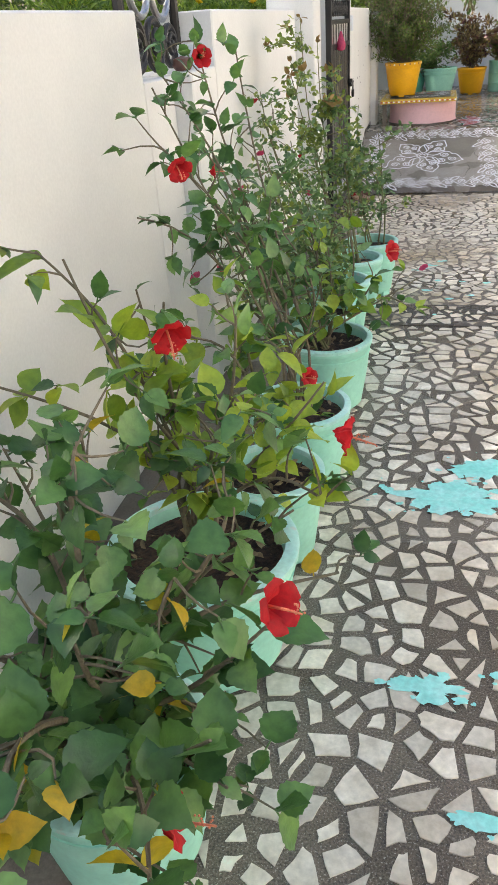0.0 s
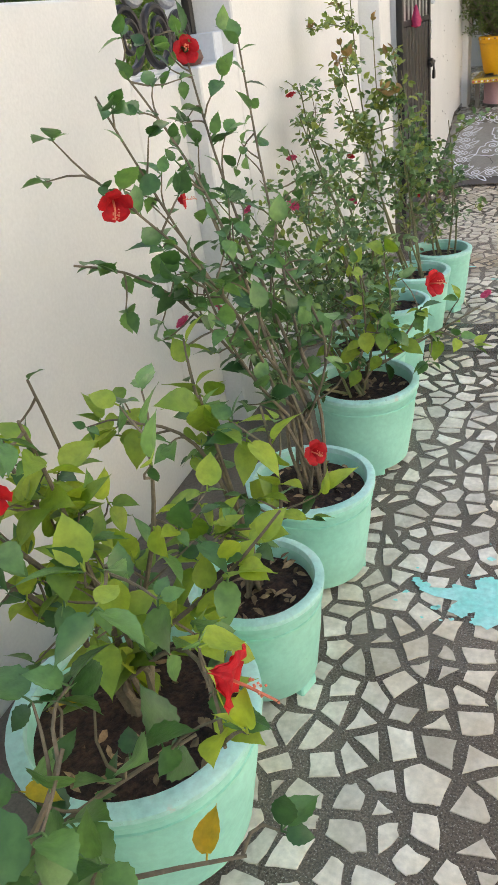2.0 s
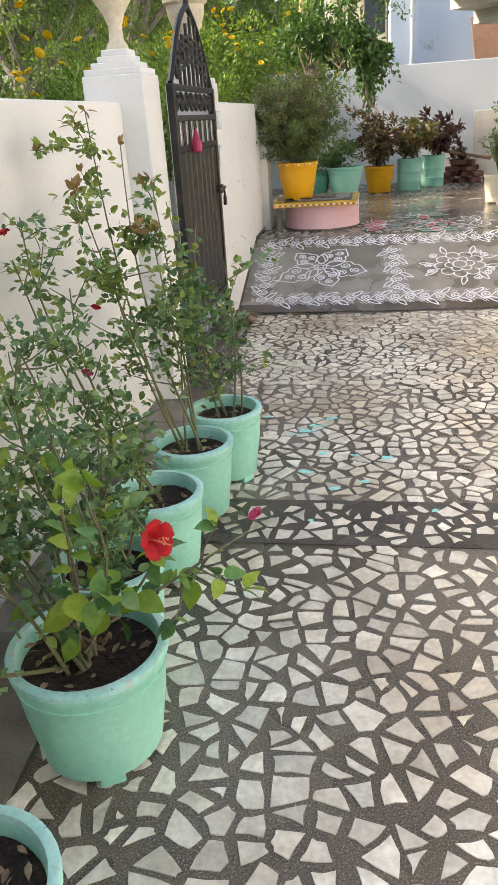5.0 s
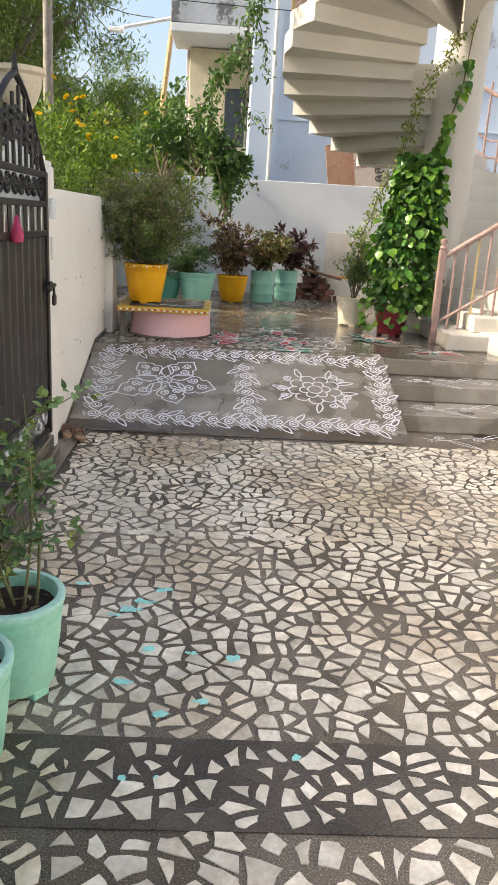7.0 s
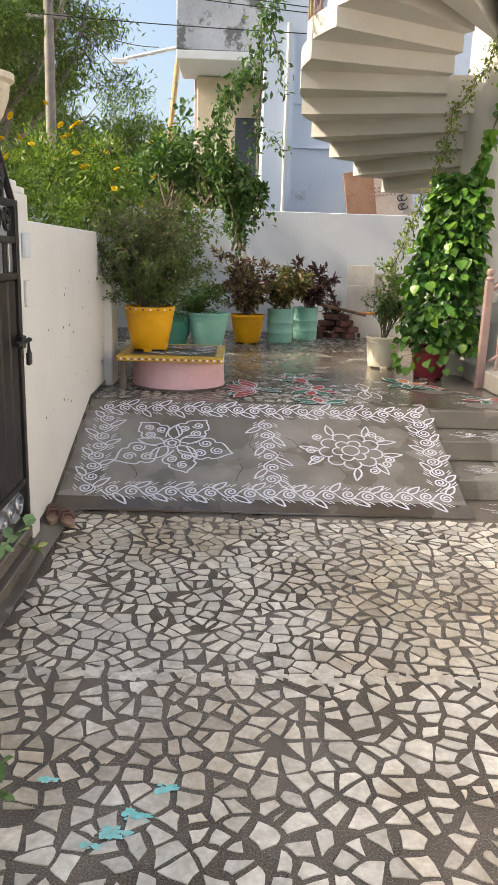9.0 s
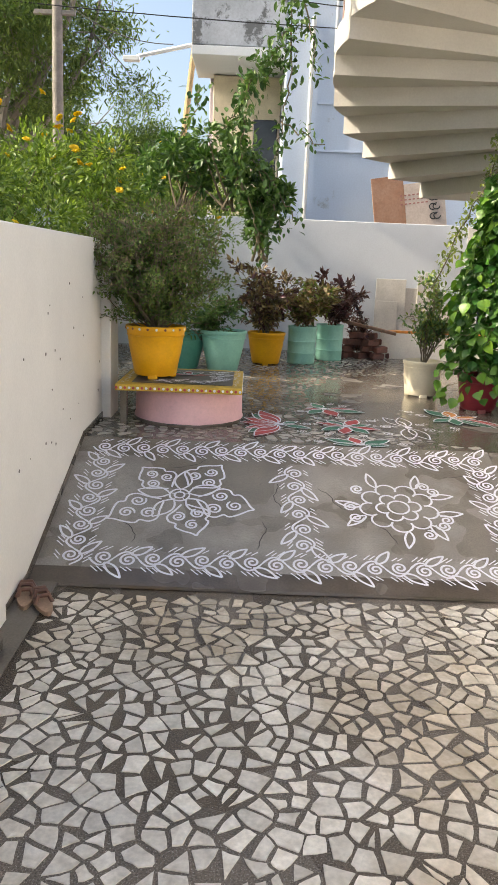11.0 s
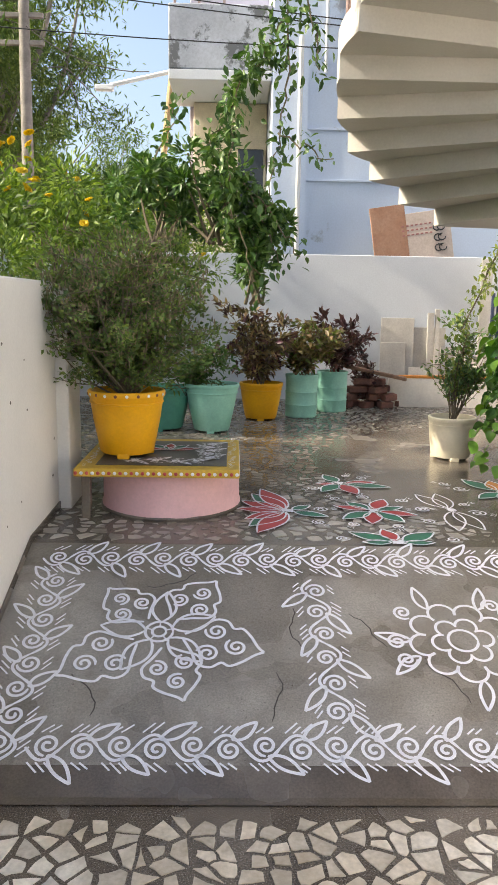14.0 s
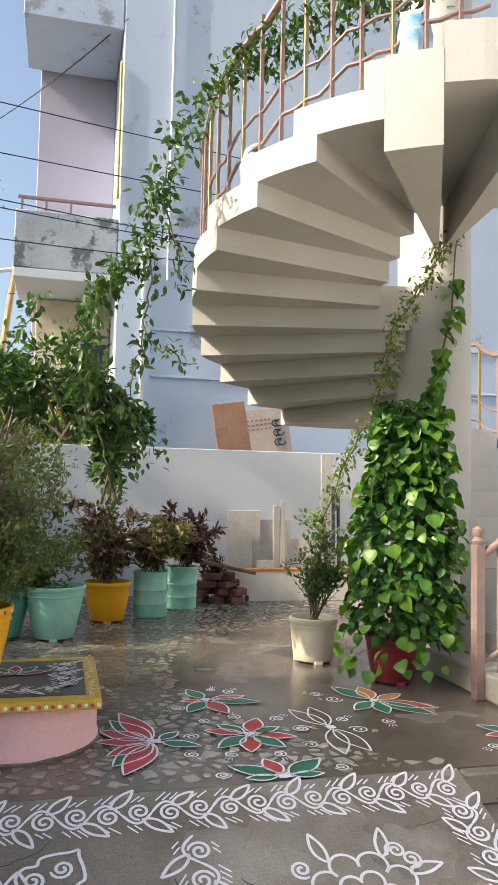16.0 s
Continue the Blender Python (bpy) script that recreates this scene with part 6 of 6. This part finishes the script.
for i in range(3):
    for k in range(2):
        part("large_mark", Geo().tube([tuple(tilt @ Vector((0.78 + 0.045 * math.cos(a) + 0.05 * k, -0.006, 2.22 + 0.12 * i + 0.04 * math.sin(a)))) for a in np.linspace(0.4 + k, 5.2 + k, 9)], 0.008, n=5), M_INK, p, "bold black writing")

# poles and cables
p = thing("utility_pole", -3.35, 18.0, -0.14, 0, "grey street pole with cross arms and wires", "utility pole")
part("shaft", Geo().tube([(0, 0, 0), (0.05, 0, 6.5)], 0.11, 0.08, 10), M_POLE, p, smooth=True)
for z in (5.5, 5.9, 6.2):
    part("cross_arm", Geo().box(-0.35, 0.35, -0.04, 0.04, z, z + 0.07, 0.006), M_POLE, p)
p = thing("street_lamp", -1.40, 16.5, -0.14, 0, "leaning bamboo pole with a thin street lamp arm", "street lamp")
part("pole", Geo().tube([(0, 0, 0), (0.55, 0, 5.0)], 0.05, 0.045, 8), M_BAMBOO, p, smooth=True)
part("arm", Geo().tube([(0.52, 0, 4.75), (-0.35, 0, 4.55)], 0.03, n=6), M_BACKWALL, p)
part("lamp_head", Geo().box(-0.55, -0.3, -0.06, 0.06, 4.48, 4.55, 0.01), M_BACKWALL, p)
for i, (a, b, sag) in enumerate((((-14, 13.6, 6.6), (1.9, 14.9, 4.72), 0.25), ((-14, 13.6, 6.5), (1.9, 14.9, 4.66), 0.3), ((-14, 13.8, 5.6), (1.9, 14.9, 4.45), 0.35), ((-14, 13.6, 7.4), (2.0, 14.9, 5.9), 0.15), ((-14, 13.5, 6.3), (2.0, 14.9, 5.35), 0.1), ((-14, 19, 6.9), (-3.35, 18, 6.0), 0.2), ((-3.35, 18, 6.1), (0.5, 14.98, 7.6), 0.3), ((-3.35, 18, 5.7), (-1.2, 16.5, 4.6), 0.2))):
    pts = [Vector(a).lerp(Vector(b), t / 16) - Vector((0, 0, sag * 4 * (t / 16) * (1 - t / 16))) for t in range(17)]
    tagged(link_mesh("cable", Geo().tube(pts, 0.007, n=5), M_RUBBER), "black overhead cable sagging across the street", "cable", "overhead cables")


# ---- marble chips of the floors ----
def chip_cells(x0, x1, y0, y1, cell, gap, seed, squeeze=0.0):
    """Broken-stone outlines: cells of a jittered grid, cut apart by the joints and clipped once more at random."""
    rng = random.Random(seed)
    nx, ny = int((x1 - x0) / cell), int((y1 - y0) / cell)
    pt = {(i, j): (x0 + (i + 0.5 + rng.uniform(-0.49, 0.49)) * cell, y0 + (j + 0.5 + rng.uniform(-0.49, 0.49)) * cell) for i in range(-1, nx + 1) for j in range(-1, ny + 1)}
    out = []

    def clip(poly, px, py, dx, dy):
        res = []
        n = len(poly)
        for i in range(n):
            a, b = poly[i], poly[(i + 1) % n]
            da, db = (a[0] - px) * dx + (a[1] - py) * dy, (b[0] - px) * dx + (b[1] - py) * dy
            if da <= 0:
                res.append(a)
            if da * db < 0:
                t = da / (da - db)
                res.append((a[0] + (b[0] - a[0]) * t, a[1] + (b[1] - a[1]) * t))
        return res

    for i in range(nx):
        for j in range(ny):
            cx, cy = pt[i, j]
            c = cell * 1.1
            poly = [(cx - c, cy - c), (cx + c, cy - c), (cx + c, cy + c), (cx - c, cy + c)]
            gp = gap * rng.uniform(0.55, 1.9)
            for di in (-2, -1, 0, 1, 2):
                for dj in (-2, -1, 0, 1, 2):
                    q = pt.get((i + di, j + dj))
                    if (di or dj) and q:
                        dx, dy = q[0] - cx, q[1] - cy
                        L = math.hypot(dx, dy)
                        if L < 1e-5:
                            continue
                        dx, dy = dx / L, dy / L
                        poly = clip(poly, cx + dx * (L / 2 - gp), cy + dy * (L / 2 - gp), dx, dy)
                        if len(poly) < 3:
                            break
                if len(poly) < 3:
                    break
            if len(poly) >= 3 and rng.random() < 0.35:
                a, far_ = rng.uniform(0, 6.283), cell * rng.uniform(0.12, 0.36)
                poly = clip(poly, cx + math.cos(a) * far_, cy + math.sin(a) * far_, math.cos(a), math.sin(a))
            clean = []
            for q in poly:
                if not clean or math.hypot(q[0] - clean[-1][0], q[1] - clean[-1][1]) > cell * 0.2:
                    clean.append(q)
            if len(clean) >= 3 and math.hypot(clean[0][0] - clean[-1][0], clean[0][1] - clean[-1][1]) < cell * 0.2:
                clean.pop()
            if len(clean) >= 3 and rng.random() > squeeze:
                sides = rng.choice((3, 4, 4, 4, 5, 5, 5, 6))
                while len(clean) > sides:
                    m = len(clean)
                    area = [abs((clean[k][0] - clean[k - 1][0]) * (clean[(k + 1) % m][1] - clean[k - 1][1]) - (clean[k][1] - clean[k - 1][1]) * (clean[(k + 1) % m][0] - clean[k - 1][0])) for k in range(m)]
                    clean.pop(area.index(min(area)))
                worn = []
                for k, q in enumerate(clean):
                    n = clean[(k + 1) % len(clean)]
                    t, w = rng.uniform(0.35, 0.65), rng.uniform(-0.05, 0.05) * cell
                    ex, ey = n[0] - q[0], n[1] - q[1]
                    L = math.hypot(ex, ey) + 1e-6
                    worn += [(q[0] + rng.uniform(-0.03, 0.03) * cell, q[1] + rng.uniform(-0.03, 0.03) * cell), (q[0] + ex * t - ey / L * w, q[1] + ey * t + ex / L * w)]
                out.append(((cx, cy), worn))
    return out


def chip_solid(g, poly, z0, z1, ox=0.0, oy=0.0):
    n = len(poly)
    mx, my = sum(q[0] for q in poly) / n, sum(q[1] for q in poly) / n
    k = 0.975
    vs = [(x - ox, y - oy, z0) for x, y in poly] + [(mx + (x - mx) * k - ox, my + (y - my) * k - oy, z1) for x, y in poly]
    g.add(vs, [tuple(range(n, 2 * n))] + [(i, (i + 1) % n, n + (i + 1) % n, n + i) for i in range(n)])


floor_ob = bpy.data.objects["floor"]
rest, singles = Geo(), 0
cells = chip_cells(-0.62, 4.2, -0.6, 3.86, 0.078, 0.0080, 1) + chip_cells(-0.62, 4.2, 4.19, 5.66, 0.073, 0.0068, 2) + chip_cells(-0.68, 4.2, 5.585, 7.26, 0.068, 0.0052, 3)
for (cx, cy), poly in cells:
    near = -0.30 < cx < 0.95 and 1.6 < cy < 3.86
    if near and singles < 300:
        g = Geo()
        chip_solid(g, poly, -0.002, 0.003, cx, cy)
        ob = part("tile", g, M_CHIP, floor_ob)
        ob.location = (cx * U, cy * U, 0)
        singles += 1
    else:
        chip_solid(rest, poly, -0.002, 0.0027 + 0.0009 * ((cx * 37.7 + cy * 91.3) % 1.0))
part("tiles", rest, M_CHIPS, floor_ob, "broken white marble chips set in mortar")["kind"] = "stuff"
band = Geo()
for (cx, cy), poly in chip_cells(-0.75, 4.2, 3.885, 4.175, 0.070, 0.009, 4, 0.06):
    chip_solid(band, poly, 0.002, 0.0058)
part("tiles", band, M_CHIPS, bpy.data.objects["cement_band"], "sparse marble chips in dark cement")["kind"] = "stuff"
far = Geo()
for (cx, cy), poly in chip_cells(-2.4, 4.0, 8.52, 13.5, 0.075, 0.012, 5):
    if math.hypot(cx - CX, cy - CY) > 1.74:
        chip_solid(far, poly, Z2 - 0.002, Z2 + 0.003)
part("tiles", far, M_COURTCHIPS, bpy.data.objects["court"], "small marble chips in the wet court floor")["kind"] = "stuff"
